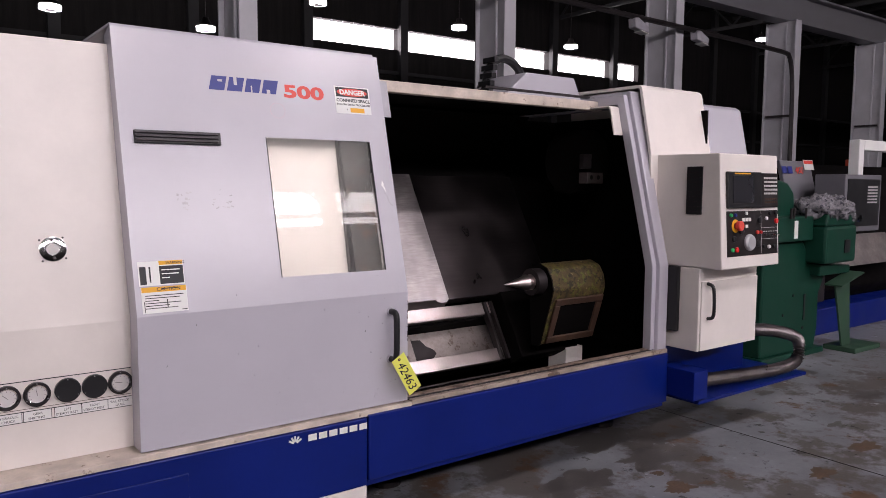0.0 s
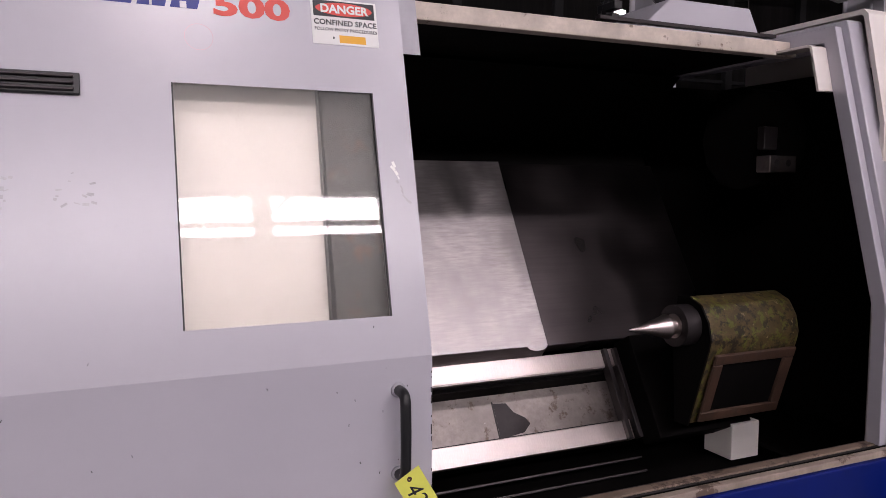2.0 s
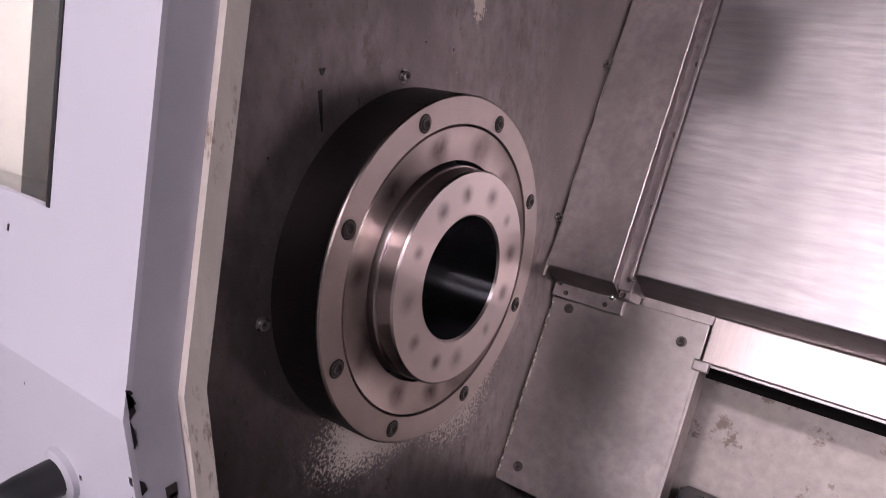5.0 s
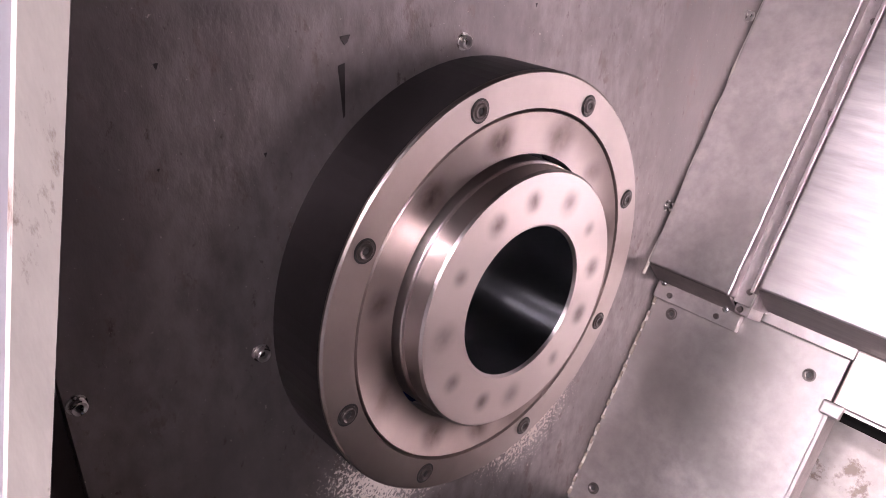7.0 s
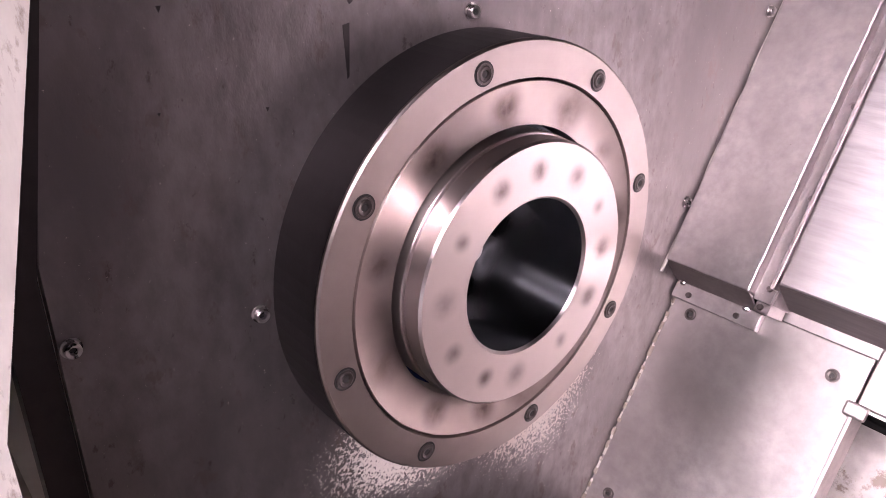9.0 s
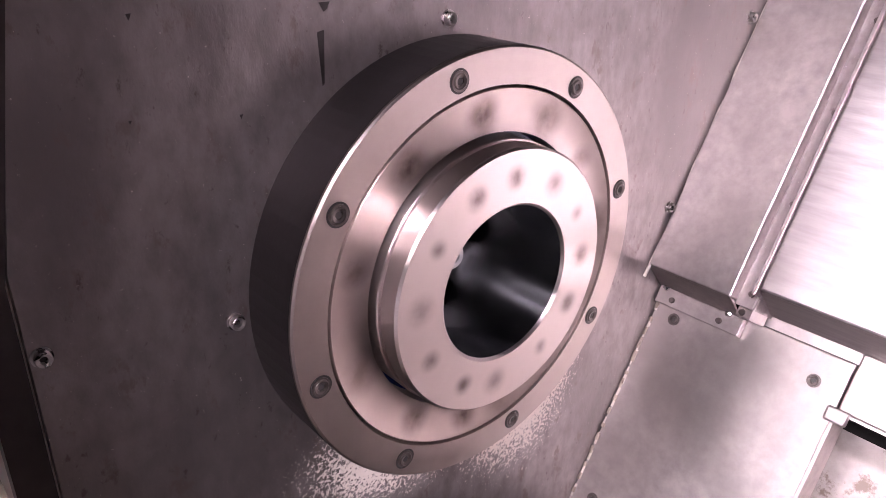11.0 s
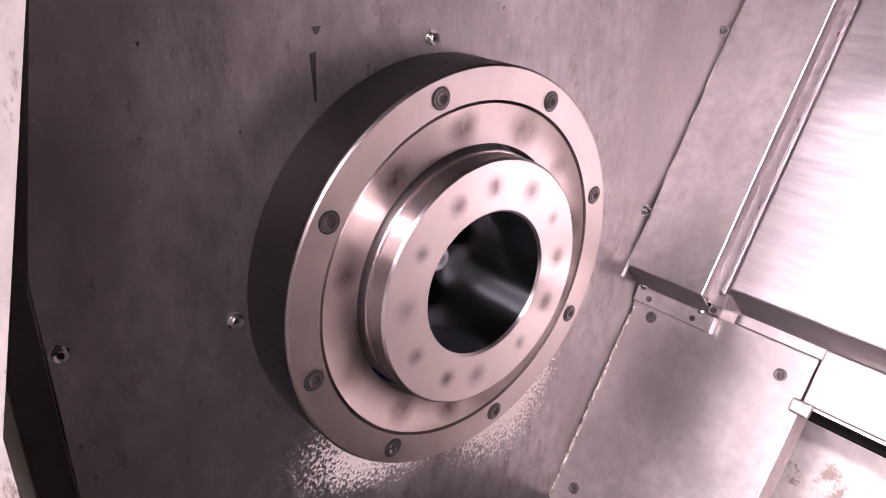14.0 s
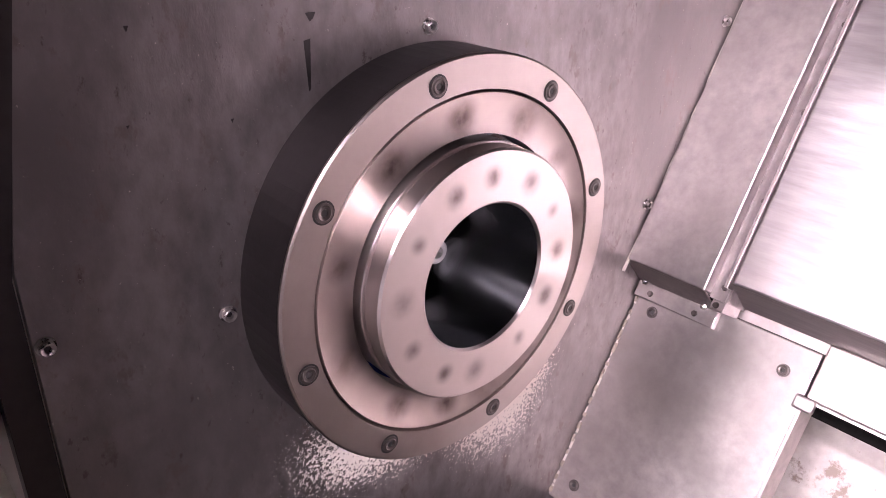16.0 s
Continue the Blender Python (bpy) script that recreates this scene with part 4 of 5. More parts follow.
writing("sticker_words", "WARNING", 0.015, front_pose(-0.948, 1.3765, 0.0021), INK, stick)
part("dark_field", plate(front_pose(-0.973, 1.302, 0.0016), 0.091, 0.070, 0.0004), INK, stick)
for k in range(3):
    part("text_bar", plate(front_pose(-0.965, 1.353 - 0.015 * k, 0.0021), (0.07, 0.065, 0.03)[k], 0.004, 0.0003), WHITE, stick)
for k, (x, z, w, h) in enumerate(((-1.047, 1.302, 0.024, 0.07), (-1.012, 1.31, 0.006, 0.06))):
    part("symbol_bar", plate(front_pose(x, z, 0.0016), w, h, 0.0003), INK, stick)

# small chips and dings on the door
random.seed(5)
for k in range(28):
    x, z = random.uniform(-1.0, 0.15), random.uniform(0.72, 1.28)
    if random.random() < 0.5:
        x = random.uniform(-0.15, 0.15)
    w, h = random.uniform(0.001, 0.0025), random.uniform(0.002, 0.008)
    m = front_pose(x, z, 0.0003) if z > CREASE else low_pose(x, z) @ Matrix.Translation((0, 0, 0.0003))
    part("paint_chip", plate(m @ Matrix.Rotation(random.uniform(-0.5, 0.5), 4, "Z"), w, h, 0.0003), DARKSTEEL, door)
random.seed(9)
for k in range(11):
    z = random.uniform(0.75, 1.18)
    h = random.uniform(0.004, 0.03) if z < 1.2 else random.uniform(0.002, 0.005)
    w = random.uniform(0.002, 0.004)
    part("edge_chip", plate(front_pose(DX1 - w - 0.0006, z, 0.0002) if z > CREASE else low_pose(DX1 - w - 0.0006, z) @ Matrix.Translation((0, 0, 0.0002)), w, h, 0.0003), DARKSTEEL, door)

# worn corner of the door edge below the bend
random.seed(12)
for k in range(34):
    z = random.uniform(0.80, 1.20)
    w, h = random.uniform(0.002, 0.007), random.uniform(0.005, 0.022)
    m = Matrix.Translation((DX1 - 0.0004, -0.5305, z)) @ Matrix.Rotation(radians(90), 4, "X") @ Matrix.Rotation(radians(90), 4, "Y")
    one = prism([(0, 0), (w, h * 0.2), (w * 0.7, h * 0.7), (0, h)], 0.0, 0.0007, "z")
    one.transform(m)
    part("edge_chip", one, DARKSTEEL, door)
for y, z, w, h in ((-0.512, 1.00, 0.005, 0.115), (-0.514, 1.112, 0.008, 0.010), (-0.507, 0.90, 0.003, 0.07)):
    part("edge_scrape", box(DX1 - 0.0006, DX1 + 0.0004, y, y + w, z, z + h), HOLE, door)
# maker's mark on the base as plain white shapes
for k in range(6):
    part("maker_mark", plate(low_pose(-0.383 + 0.051 * k, 0.577, -0.5655), 0.040, 0.028, 0.0012), WHITE, lathe, "worn white maker mark block")
for k in range(5):
    a = radians(30 + 30 * k)
    part("maker_fan", plate(low_pose(-0.445, 0.578, -0.5655) @ Matrix.Rotation(a, 4, "Z") @ Matrix.Translation((0.008, -0.004, 0)), 0.026, 0.008, 0.0012), WHITE, lathe)

# gauges on the headstock cover
for x, dial in ((-1.111, -35), (-1.203, None), (-1.296, None), (-1.398, 35), (-1.495, 0)):
    g = smooth(part("pressure_gauge", spin([(0, 0.045), (0.012, 0.045), (0.014, 0.042), (0.013, 0.034)] + ([(0.008, 0.033), (0.008, 0)] if dial is not None else [(0.013, 0)]), along((x, -0.42, 0.92), (0, -1, 0)), 40), BLACK if dial is None else DARKSTEEL, cover, "black blanking disc" if dial is None else "round pressure gauge"))
    for q in range(3):
        a = radians(90 + 120 * q)
        part("rivet", spin([(0.014, 0.003), (0.0155, 0.002), (0.0155, 0)], along((x + 0.039 * math.cos(a), -0.42, 0.92 + 0.039 * math.sin(a)), (0, -1, 0)), 8), CHROME, g)
    if dial is not None:
        smooth(part("chrome_rim", spin([(0.012, 0.037), (0.016, 0.035), (0.013, 0.031), (0.009, 0.031)], along((x, -0.42, 0.92), (0, -1, 0)), 40), CHROME, g))
        part("dial", spin([(0.009, 0), (0.009, 0.031)], along((x, -0.42, 0.92), (0, -1, 0)), 32), GAUGEFACE, g)
        part("needle", plate(low_pose(x, 0.92, -0.42 - 0.0095) @ Matrix.Rotation(radians(135 - dial), 4, "Z") @ Matrix.Translation((-0.006, -0.0007, 0)), 0.026, 0.0014, 0.0005), INK, g)
        for q in range(9):
            a = radians(-40 + 32.5 * q)
            part("tick", plate(low_pose(x, 0.92, -0.4295) @ Matrix.Rotation(a, 4, "Z") @ Matrix.Translation((0.023, -0.0004, 0)), 0.005, 0.0009, 0.0003), INK, g)
for x, words in ((-1.111, ("TAIL STOCK", "QUILL")), (-1.203, ("RIGHT", "STEADY REST")), (-1.296, ("LEFT", "STEADY REST")), (-1.398, ("GEAR", "SHIFTING")), (-1.495, ("HYDRAULIC", "CHUCK"))):
    lp = part("label_plate", plate(low_pose(x - 0.046, 0.822, -0.42), 0.092, 0.036, 0.0012), WHITE, cover, "white engraved label")
    for q in (-0.047, 0.045):
        part("label_edge", plate(low_pose(x + q, 0.821, -0.4213), 0.002, 0.038, 0.0004), INK, lp)
    for q, w in enumerate(words):
        writing("label_words", w, 0.0125, low_pose(x - 0.0038 * len(w), 0.8425 - 0.0145 * q, -0.4213), INK, lp)
part("label_line", plate(low_pose(-1.6, 0.8205, -0.42), 0.53, 0.0025, 0.0015), INK, cover)
part("label_line", plate(low_pose(-1.6, 0.8585, -0.42), 0.53, 0.0025, 0.0015), INK, cover)
part("trim_line", plate(low_pose(-1.6, 0.8685, -0.42), 0.53, 0.0015, 0.001), RUST, cover)
part("trim_line", plate(low_pose(-1.6, 0.9705, -0.42), 0.53, 0.003, 0.001), INK, cover)
pm = Matrix.Translation((-1.318, -0.42 + 0.2037 * (1.442 - 1.16), 1.442)) @ Matrix.Rotation(radians(90 - 11.5), 4, "X")
port = smooth(part("sight_port", spin([(0, 0.046), (0.005, 0.046), (0.006, 0.043), (0.006, 0.024), (0.001, 0.023), (0.001, 0)], pm, 40), CHROME, cover, "chromed round port flange"))
part("port_glass", spin([(0.0015, 0), (0.0015, 0.022)], pm, 32), GAUGEFACE, port)
for q in range(4):
    a = radians(90 * q + 5)
    part("port_screw", spin([(0.006, 0.006), (0.009, 0.005), (0.009, 0)], pm @ Matrix.Translation((0.034 * math.cos(a), 0.034 * math.sin(a), 0)), 12), DARKSTEEL, port)
    a += radians(45)
    part("corner_rivet", spin([(0, 0.004), (0.002, 0.003), (0.002, 0)], pm @ Matrix.Translation((0.056 * math.cos(a), 0.056 * math.sin(a), 0)), 10), DARKSTEEL, port)

# control cabinet fittings
part("screen", plate(FR @ Matrix.Translation((0.10, 0.40, 0.0205)), 0.22, 0.16, 0.002), mk("dark_screen", (0.03, 0.03, 0.035), 0.15, var=0.1), bez, "dark screen")
part("screen_label", plate(FR @ Matrix.Translation((0.12, 0.572, 0.0205)), 0.17, 0.008, 0.001), ORANGE, bez)
for r in range(5):
    for c in range(8):
        part("key", plate(FR @ Matrix.Translation((0.445 + 0.019 * c + 0.004 * (r % 2), 0.545 - 0.024 * r, 0.0155)), 0.014, 0.012, 0.002), GAUGEFACE, cab)
for r in range(2):
    for c in range(6):
        part("key", plate(FR @ Matrix.Translation((0.455 + 0.024 * c, 0.415 - 0.02 * r, 0.0155)), 0.016, 0.010, 0.002), RUST, cab)
LAMPG, LAMPR = mk("green_button", (0.02, 0.4, 0.12), 0.3), mk("red_button", (0.7, 0.03, 0.03), 0.3)
for x, y, m, r in ((0.09, 0.325, LAMPG, 0.011), (0.135, 0.325, LBLUE, 0.011), (0.10, 0.115, LAMPG, 0.012), (0.145, 0.115, LAMPR, 0.016), (0.40, 0.29, BLACK, 0.02), (0.475, 0.30, WHITE, 0.011), (0.52, 0.33, BLACK, 0.014), (0.585, 0.335, BLACK, 0.016), (0.59, 0.28, LAMPR, 0.016), (0.20, 0.225, BLACK, 0.02),
                   (0.12, 0.18, BLACK, 0.018), (0.38, 0.145, BLACK, 0.022), (0.44, 0.125, BLACK, 0.012), (0.50, 0.12, WHITE, 0.012), (0.56, 0.12, BLACK, 0.014), (0.37, 0.215, LRED, 0.012), (0.41, 0.215, LAMPR, 0.010)):
    smooth(part("button", spin([(0.006, r), (0.016, r), (0.018, r * 0.85), (0.018, 0)], FR @ Matrix.Translation((x, y, 0)), 16), m, cab))
for k in range(3):
    part("push_key", plate(FR @ Matrix.Translation((0.21 + 0.034 * k, 0.285, 0.006)), 0.024, 0.022, 0.006, 0.001), WHITE, cab)
for x, y in ((0.245, 0.325), (0.245, 0.245)):
    part("push_key", plate(FR @ Matrix.Translation((x, y, 0.006)), 0.024, 0.020, 0.006, 0.001), WHITE, cab)
for k in range(6):
    part("toggle", rod(FR @ Vector((0.45 + 0.028 * k, 0.20, 0.006)), FR @ Vector((0.455 + 0.028 * k, 0.192, 0.03)), 0.004, 8), CHROME, cab)
    part("toggle_mark", plate(FR @ Matrix.Translation((0.445 + 0.028 * k, 0.215, 0.0062)), 0.014, 0.004, 0.0004), WHITE, cab)
for y in (0.17, 0.24):
    part("panel_seam", plate(FR @ Matrix.Translation((0.42, y, 0.0062)), 0.19, 0.002, 0.0004), GAUGEFACE, cab)
part("panel_seam", plate(FR @ Matrix.Translation((0.42, 0.08, 0.0062)), 0.002, 0.265, 0.0004), GAUGEFACE, cab)
smooth(part("stop_collar", spin([(0.006, 0.04), (0.008, 0.04), (0.008, 0.02)], FR @ Matrix.Translation((0.14, 0.26, 0)), 28), ORANGE, cab))
for z in (0.045, 0.64):
    part("hinge_pin", rod(FR @ Vector((0.632, z, -0.01)), FR @ Vector((0.632, z + 0.02, -0.01)), 0.006, 8), DARKSTEEL, cab)
for k in range(9):
    part("louvre_slat", box(2.156, 2.1605, -0.728, -0.632, 1.53 + 0.03 * k, 1.535 + 0.03 * k), DARKSTEEL, cab)

# flexible conduit from the junction box
path = arc([(2.26, -0.70, 0.468), (2.78, -0.70, 0.43), (3.24, -0.70, 0.405), (3.44, -0.70, 0.43), (3.47, -0.70, 0.53), (3.42, -0.70, 0.62), (3.07, -0.69, 0.70), (2.78, -0.66, 0.73)], 22)
dense, left = [path[0]], 0.011
for a, c in zip(path, path[1:]):
    run = (c - a).length
    while left <= run:
        dense.append(a.lerp(c, left / run))
        left += 0.011
    left -= run
one = bmesh.new()
last = None
for i, p in enumerate(dense):
    d = (dense[min(i + 1, len(dense) - 1)] - dense[max(i - 1, 0)]).normalized()
    u = Vector((0, 1, 0)) - d * d.y
    u.normalize()
    v = d.cross(u)
    r = 0.044 if i % 2 else 0.030
    ringv = [one.verts.new(p + r * (u * math.cos(2 * math.pi * k / 14) + v * math.sin(2 * math.pi * k / 14))) for k in range(14)]
    if last:
        for k in range(14):
            one.faces.new((last[k], last[(k + 1) % 14], ringv[(k + 1) % 14], ringv[k]))
    last = ringv
bmesh.ops.recalc_face_normals(one, faces=one.faces[:])
part("flexible_conduit", one, CONDUIT, lathe, "ribbed metal flexible conduit")

# things on the roof of the lathe
part("roof_box", prism([(1.30, 2.23), (1.50, 2.40), (1.93, 2.40), (2.0, 2.27), (2.0, 2.23)], 0.12, 0.5, "y", 0.006), GREY, lathe, "grey sheet cover with rust marks")
part("roof_bar", box(1.08, 1.98, 0.02, 0.05, 2.262, 2.275), DARKSTEEL, lathe)
part("cable_carrier", tube(arc([(1.30, 0.3, 2.24), (1.33, 0.3, 2.44), (1.45, 0.3, 2.52), (1.60, 0.3, 2.46), (1.66, 0.3, 2.30)], 10), 0.028, 8), BLACK, lathe, "black cable carrier loop")
for k in range(5):
    part("carrier_link", box(1.27 + 0.012 * k, 1.31 + 0.012 * k, 0.22, 0.34, 2.26 + 0.05 * k, 2.295 + 0.05 * k, 0.004), BLACK, lathe)

# yellow card tag tied to the handle
tag = thing("paper_tag", "yellow card tag with a handwritten number tied to the door handle", "tag")
TM = Matrix(((0.5, 0.866, 0, 0.052), (0, 0, -1, -0.607), (-0.866, 0.5, 0, 0.898), (0, 0, 0, 1)))
one = plate(TM @ Matrix.Translation((0, -0.038, 0)), 0.20, 0.076, 0.0008)
part("card", one, YELLOW, tag)
part("eyelet", spin([(0.0009, 0.002), (0.0012, 0.007)], TM @ Matrix.Translation((0.016, 0, 0)), 16), RUST, tag)
part("string", tube([TM @ Vector((0.016, 0, 0.002)), (0.058, -0.600, 0.90), (0.058, -0.592, 0.905)], 0.001, 6), INK, tag)
writing("tag_number", "42463", 0.062, TM @ Matrix.Translation((0.030, -0.024, 0.001)), INK, tag, 0.25, 0.98)

# dent and scuffs on the way cover, seams and bracket screws
smooth(part("dent", spin([(0.0, 0.05), (0.0007, 0.04), (0.0016, 0.02), (0.0019, 0)], SL @ Matrix.Translation((1.075, 1.03, 0.0998)) @ Matrix.Diagonal((1, 0.45, 1, 1)), 24), SHEET, lathe), 80)
for k in range(6):
    part("channel_screw", spin([(0, 0.005), (0.003, 0.004), (0.003, 0)], SL @ Matrix.Translation((0.078, 1.02 + 0.135 * k, 0.082)), 10), BOLT, lathe)
for x in (-0.045, 0.035):
    part("tab_screw", spin([(0, 0.005), (0.003, 0.004), (0.003, 0)], SL @ Matrix.Translation((x, 0.968, 0.045)), 10), BOLT, lathe)
part("plate_flange", slant(0.2205, 0.226, 0.675, 0.918, -0.02, 0.034, 0.001), STEEL, lathe)
part("flange_clip", slant(0.212, 0.24, 0.905, 0.925, 0.027, 0.04, 0.003), STEEL, lathe)
part("way_shadow_lip", slant(0.226, 1.48, 0.918, 0.922, -0.03, 0.024), STEEL, lathe)
part("recess_ledge", slant(0.222, 1.5, 0.672, 0.695, -0.19, -0.10), DARKSTEEL, lathe)
part("damp_patch", prism([(0.935, 0.86), (1.0, 0.855), (1.03, 0.81), (1.08, 0.78), (1.10, 0.75), (1.06, 0.715), (0.935, 0.70)], -0.1695, -0.169, "z"), DARKSTEEL, lathe).data.transform(SL)
part("bed_joint", slant(0.928, 0.934, 0.70, 0.868, -0.17, -0.168), HOLE, lathe)
for k, (s, n, h) in enumerate(((0.50, 0.02, 0.01), (0.44, 0.03, 0.006))):
    part("trough_rail", slant(-0.05, 1.5, s, s + 0.008, n - 0.05, n), DARKSTEEL, lathe)

# ---------------------------------------------------------------- green machine, stand and the lathe behind
press = thing("green_machine", "green painted old machine tool with a rag on its motor", "machine tool")
part("column", prism([(4.74, 0.05), (5.75, 0.05), (5.80, 0.25), (5.80, 0.6), (5.95, 0.85), (5.6, 0.95), (5.45, 1.15), (4.95, 1.15), (4.74, 0.95)], 0.35, 0.85, "y", 0.02), GREEN, press)
part("foot", box(4.70, 5.85, 0.30, 0.95, 0, 0.06, 0.01), GREEN, press)
part("gearbox", box(4.75, 5.50, 0.28, 0.8, 1.16, 1.40, 0.015), GREEN, press)
part("neck", prism([(4.8, 1.38), (5.45, 1.38), (5.42, 1.62), (5.30, 1.72), (5.12, 1.75), (4.98, 1.66)], 0.45, 0.75, "y", 0.02), GREEN, press)
motor = part("motor_cover", box(5.50, 6.12, 0.15, 0.60, 0.93, 1.30, 0.03), GREEN, press)
part("motor_cap", prism([(5.50, 1.302), (6.12, 1.302), (6.06, 1.42), (5.9, 1.48), (5.7, 1.48), (5.54, 1.42)], 0.16, 0.59, "y", 0.02), GREEN, press)
part("switch", box(5.86, 5.97, 0.14, 0.152, 1.03, 1.16), BLACK, motor)
part("spindle_stub", rod((5.9, 0.35, 0.80), (5.9, 0.35, 0.94), 0.06, 16), DARKSTEEL, press)
part("arm", prism([(5.60, 0.80), (6.22, 0.80), (6.22, 0.88), (5.60, 0.92)], 0.25, 0.5, "y", 0.01), GREEN, press)
part("dial_plate", box(5.13, 5.19, 0.272, 0.281, 1.19, 1.36), WHITE, press)
for x in (5.03, 5.08, 5.30):
    part("lever", rod((x, 0.26, 1.38), (x, 0.26, 1.48), 0.012, 8), DARKSTEEL, press)
part("slot_cover", box(5.50, 5.53, 0.342, 0.352, 0.36, 0.62), BLACK, press)
for x, z in ((5.12, 0.44), (5.3, 0.62), (5.5, 0.28)):
    part("bolt_head", spin([(0, 0.015), (0.01, 0.012), (0.01, 0)], along((x, 0.35, z), (0, -1, 0)), 8), DARKSTEEL, press)
# crumpled rag over the motor
rag = bmesh.new()
bmesh.ops.create_uvsphere(rag, u_segments=72, v_segments=36, radius=1, matrix=Matrix.LocRotScale((5.80, 0.36, 1.46), None, (0.38, 0.28, 0.12)))
for v in rag.verts:
    v.co += v.normal * (noise.noise(v.co * 13) * 0.06 + noise.noise(v.co * 35) * 0.045)
    if v.co.x > 5.98:
        v.co.z -= (v.co.x - 5.98) * 0.9
tagged(smooth(part("cleaning_rag", rag, RAG), 80), "crumpled grey rag draped on the green machine", "rag")
stand = thing("angle_stand", "pale green angled steel floor stand", "stand")
part("web", prism([(5.83, 0.70), (6.12, 0.77), (6.20, 0.05), (6.03, 0.05)], 0.2, 0.22, "y", 0.003), STAND, stand)
part("top_plate", prism([(5.80, 0.69), (6.26, 0.80), (6.26, 0.815), (5.80, 0.705)], 0.12, 0.30, "y", 0.003), STAND, stand)
part("foot_plate", box(6.0, 6.55, 0.05, 0.38, 0.0, 0.05, 0.008), STAND, stand)

far = thing("far_lathe", "grey and blue turning machine standing farther back", "lathe")
part("base", box(6.2, 11, 0.75, 2.6, 0.0, 0.30, 0.01), BLUE, far)
# Near-black body paints the unlit opening of the far lathe
part("body", prism([(1.05, 0.30), (0.95, 0.45), (0.95, 0.95), (1.25, 1.95), (2.6, 1.95), (2.6, 0.30)], 6.9, 11, "x", 0.02), DARK, far)
fd = part("door", prism([(0.93, 0.95), (1.20, 1.98), (1.25, 1.98), (0.98, 0.95)], 6.45, 7.12, "x", 0.01), FARGREY, far)
part("lower_door", box(6.45, 7.12, 0.94, 1.0, 0.32, 0.94, 0.01), DARKSTEEL, far)
FDM = Matrix.Translation((6.42, 1.158, 1.83)) @ Matrix.Rotation(radians(90 - 14.7), 4, "X")
writing("model_number", "400", 0.12, FDM @ Matrix.Translation((0.30, 0, 0.01)), LRED, fd, 0.2)
for k in range(2):
    part("name_mark", plate(FDM @ Matrix.Translation((0.02 + 0.12 * k, 0, 0.01)), 0.10, 0.085, 0.002), LBLUE, fd)
part("warning_label", plate(FDM @ Matrix.Translation((0.52, 0.05, 0.01)), 0.22, 0.12, 0.002), WHITE, fd)
part("warning_head", plate(FDM @ Matrix.Translation((0.53, 0.12, 0.012)), 0.20, 0.04, 0.002), LRED, fd)
fc = part("control_box", box(6.68, 7.55, 0.56, 0.9, 1.18, 1.82, 0.01), FARGREY, far)
part("control_face", box(6.74, 7.5, 0.552, 0.56, 1.24, 1.77), BLACK, fc)
part("stop_button", spin([(0, 0.03), (0.03, 0.025), (0.03, 0)], along((6.80, 0.55, 1.43), (0, -1, 0)), 16), LRED, fc)
part("hand_wheel", spin([(0, 0.045), (0.03, 0.04), (0.03, 0)], along((6.99, 0.55, 1.33), (0, -1, 0)), 20), CHROME, fc)
for k in range(6):
    part("key_row", box(7.20, 7.44, 0.549, 0.552, 1.50 + 0.035 * k, 1.515 + 0.035 * k), GAUGEFACE, fc)
arm = part("support_arm", box(7.10, 7.22, 0.62, 0.74, 1.82, 2.22, 0.01), WHITE, far, "white square support arm")
part("arm_bar", box(7.22, 8.8, 0.62, 0.74, 2.10, 2.22, 0.01), WHITE, far)
part("chip_guard", prism([(0.75, 0.75), (0.93, 1.1), (0.95, 1.1), (0.78, 0.75)], 6.95, 8.6, "x"), STEEL, far)
bin_ = thing("orange_crate", "orange crate standing on the far machine", "crate")
part("tray", box(8.75, 9.1, 1.5, 1.56, 1.955, 2.05, 0.01), mk("orange_plastic", (0.35, 0.035, 0.012), 0.5), bin_)

# pipe run and floodlights along the columns
pipe = thing("pipe_run", "dark steel conduit pipe running along the columns", "pipe")
part("pipe", tube(arc([(2.0, 6.4, 5.0), (8.2, 6.4, 4.99), (15.5, 6.4, 4.89), (16.1, 6.4, 4.80), (16.13, 6.4, 2.2), (16.13, 6.4, 0.0)], 8), 0.055, 8), DARKSTEEL, pipe)
for px in (10.3, 12.3):
    fl = thing("flood_light", "grey floodlight hung beneath the pipe", "floodlight", "floodlights")
    part("housing", prism([(px - 0.22, 4.92), (px - 0.1, 4.94), (px + 0.22, 4.80), (px + 0.2, 4.68), (px - 0.2, 4.74)], 6.32, 6.5, "y", 0.02), GREYEDGE, fl)
    part("lens", prism([(px - 0.02, 4.70), (px + 0.2, 4.665), (px + 0.2, 4.655), (px - 0.02, 4.688)], 6.31, 6.51, "y"), WHITE, fl)

# roof trusses and girts
for k in range(8):
    x = -8 + 7.44 * k
    tr = tagged(thing("roof_truss", "dark steel roof truss with diagonal braces", "truss", "roof trusses"))
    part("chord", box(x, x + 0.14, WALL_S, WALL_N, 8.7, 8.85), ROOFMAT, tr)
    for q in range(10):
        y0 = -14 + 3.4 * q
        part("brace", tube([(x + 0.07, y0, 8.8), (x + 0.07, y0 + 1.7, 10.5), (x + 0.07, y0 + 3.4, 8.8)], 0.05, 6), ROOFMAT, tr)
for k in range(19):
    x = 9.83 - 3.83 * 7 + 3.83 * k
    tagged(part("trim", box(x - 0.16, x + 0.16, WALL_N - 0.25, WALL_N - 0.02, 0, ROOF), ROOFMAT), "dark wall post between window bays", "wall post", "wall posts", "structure")
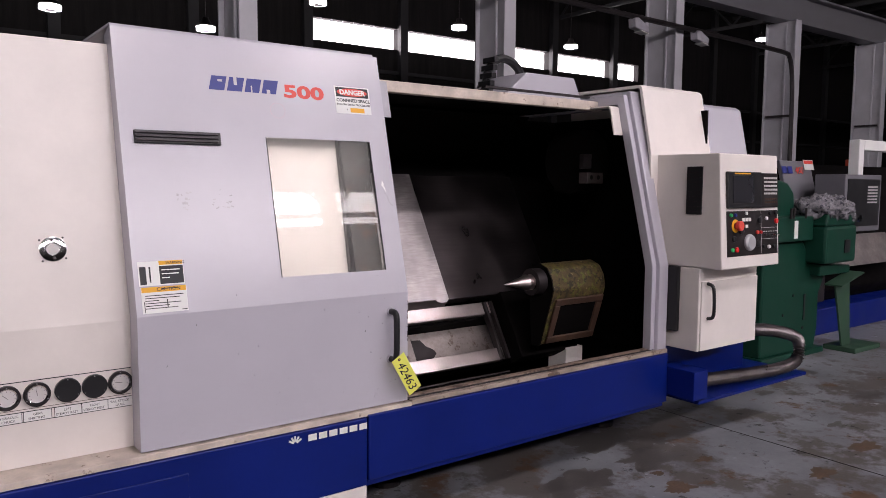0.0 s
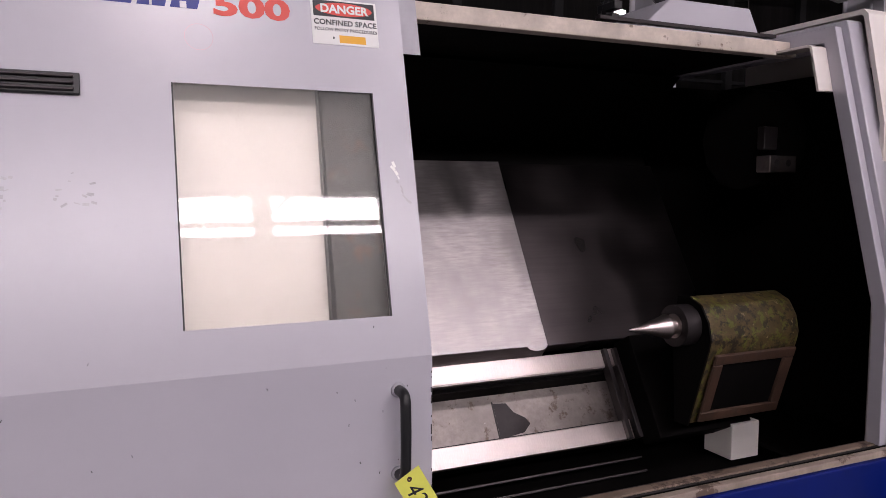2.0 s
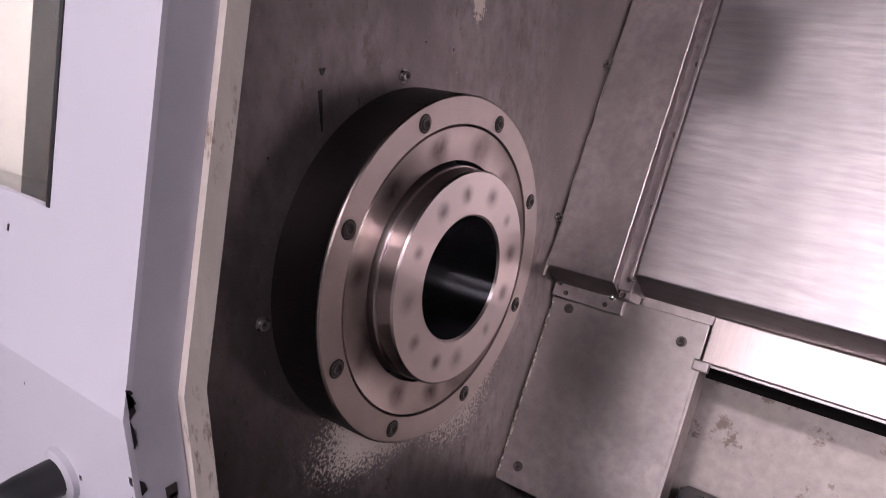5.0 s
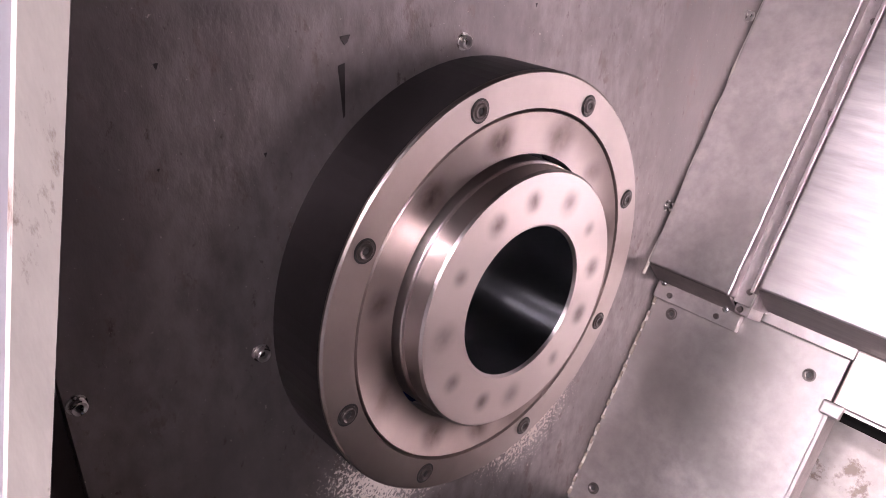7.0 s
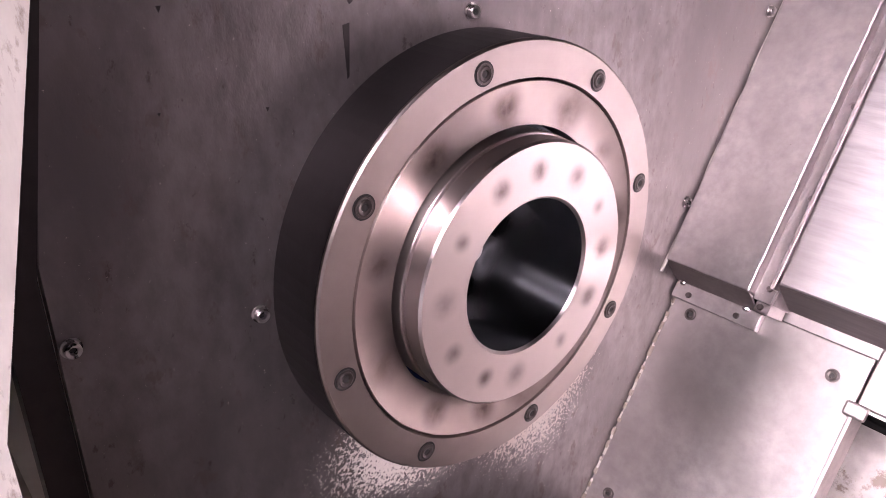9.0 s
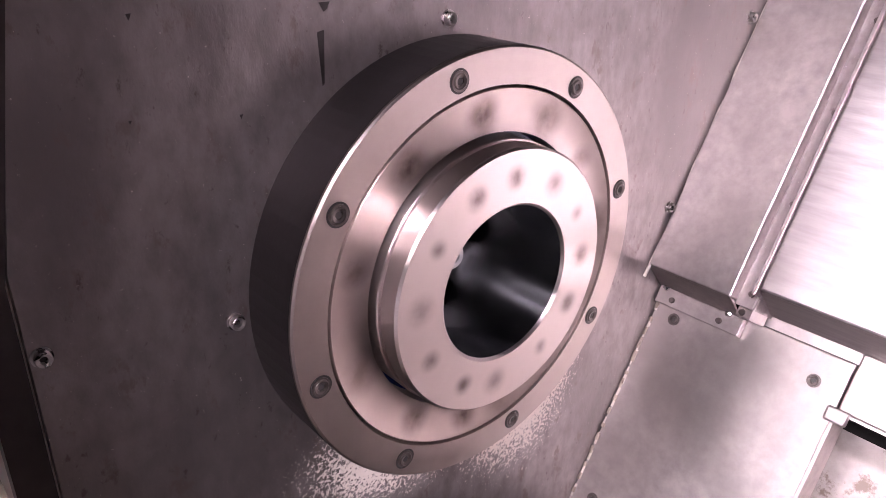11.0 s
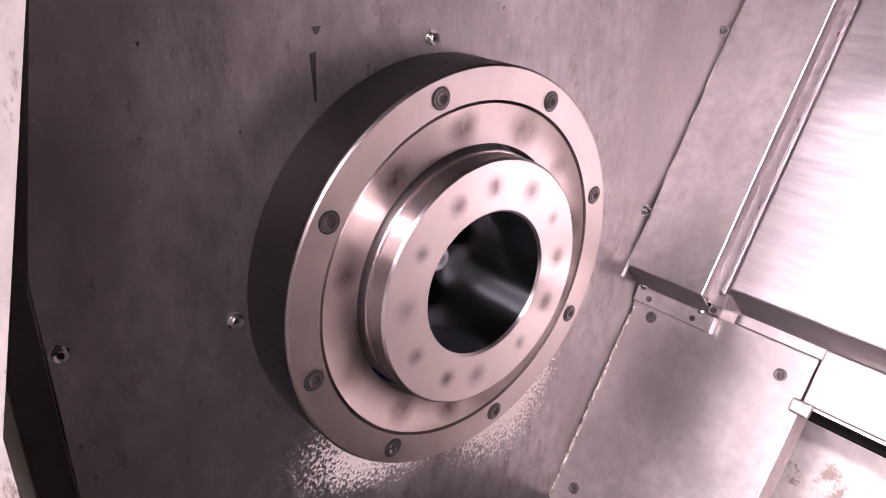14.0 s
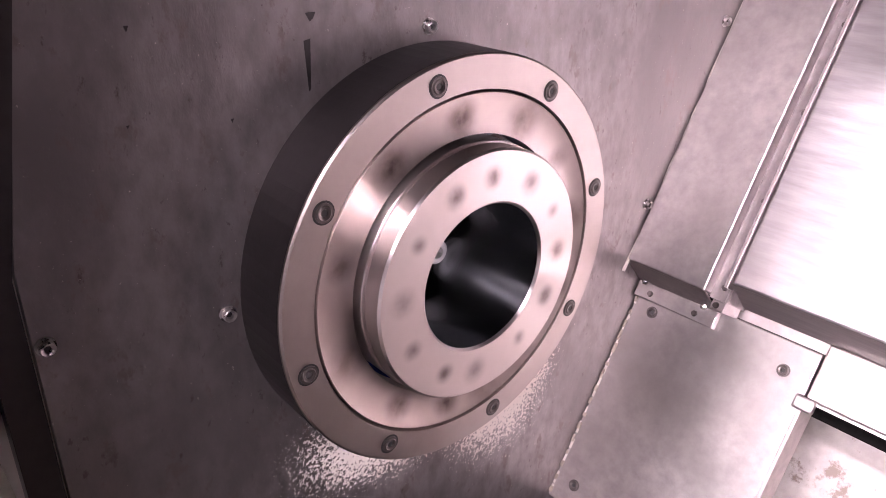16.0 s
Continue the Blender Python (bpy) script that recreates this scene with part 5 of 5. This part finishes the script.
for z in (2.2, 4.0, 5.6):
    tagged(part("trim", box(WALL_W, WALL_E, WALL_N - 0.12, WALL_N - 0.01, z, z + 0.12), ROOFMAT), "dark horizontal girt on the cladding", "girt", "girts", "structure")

# dried sealant along the guard
random.seed(8)
bead = [SL @ Vector((-0.0715 + random.uniform(-0.0015, 0.0015), 0.985 + 0.03 * k, 0.100 + random.uniform(-0.003, 0.003))) for k in range(40)]
part("sealant_bead", tube(bead, 0.0028, 6), EDGE, lathe, "dried pale sealant bead")
for k in range(16):
    s0 = 0.60 + 0.37 * k / 16
    part("sealant_crumb", slant(-0.0745, -0.070 + random.uniform(0, 0.002), s0, s0 + random.uniform(0.006, 0.018), 0.029, 0.0318 + random.uniform(0, 0.001), 0.0008), SILLPAINT, lathe)

# drips and grime on the headstock wall, residue along its seams
for y, z, w, h in ((-0.142, 1.262, 0.007, 0.048), (-0.139, 1.325, 0.011, 0.008), (-0.30, 1.33, 0.004, 0.005), (-0.22, 1.245, 0.003, 0.004), (-0.31, 1.255, 0.003, 0.003), (0.05, 1.345, 0.003, 0.003), (0.11, 1.33, 0.003, 0.004)):
    part("dried_drip", prism([(y + w * 0.4, z), (y + w * 0.7, z + 0.002), (y + w, z + h), (y, z + h * 0.97)], -0.0752, -0.0745), DIMSHEET, lathe)
random.seed(3)
for k in range(26):
    s = 0.60 + 0.37 * random.random()
    part("seam_residue", slant(-0.0735, -0.0735 + random.uniform(0.002, 0.005), s, s + random.uniform(0.004, 0.02), 0.029, 0.0304), EDGE, lathe)

# rubbed smudges and a pale smear on the door
random.seed(21)
SMUDGE = mk("rubbed_paint", (0.40, 0.38, 0.41), 0.45, var=0.15, scale=30)
for cx, cz, n, rx, rz in ((-0.86, 1.62, 13, 0.05, 0.045), (-0.70, 1.62, 13, 0.05, 0.045)):
    for k in range(n):
        a, q = random.uniform(0, 6.28), random.uniform(0.2, 1)
        w, h = random.uniform(0.004, 0.016), random.uniform(0.002, 0.010)
        part("smudge", plate(front_pose(cx + rx * q * math.cos(a), cz + rz * q * math.sin(a), 0.0001) @ Matrix.Rotation(random.uniform(-0.6, 0.6), 4, "Z"), w, h, 0.00015), SMUDGE, door)
for k in range(9):
    part("pale_smear", plate(front_pose(0.085 + 0.004 * k + random.uniform(-0.006, 0.006), 1.70 - 0.013 * k, 0.0001) @ Matrix.Rotation(random.uniform(-1.2, -0.6), 4, "Z"), random.uniform(0.008, 0.022), random.uniform(0.003, 0.008), 0.00015), WHITE if k < 4 else SMUDGE, door)
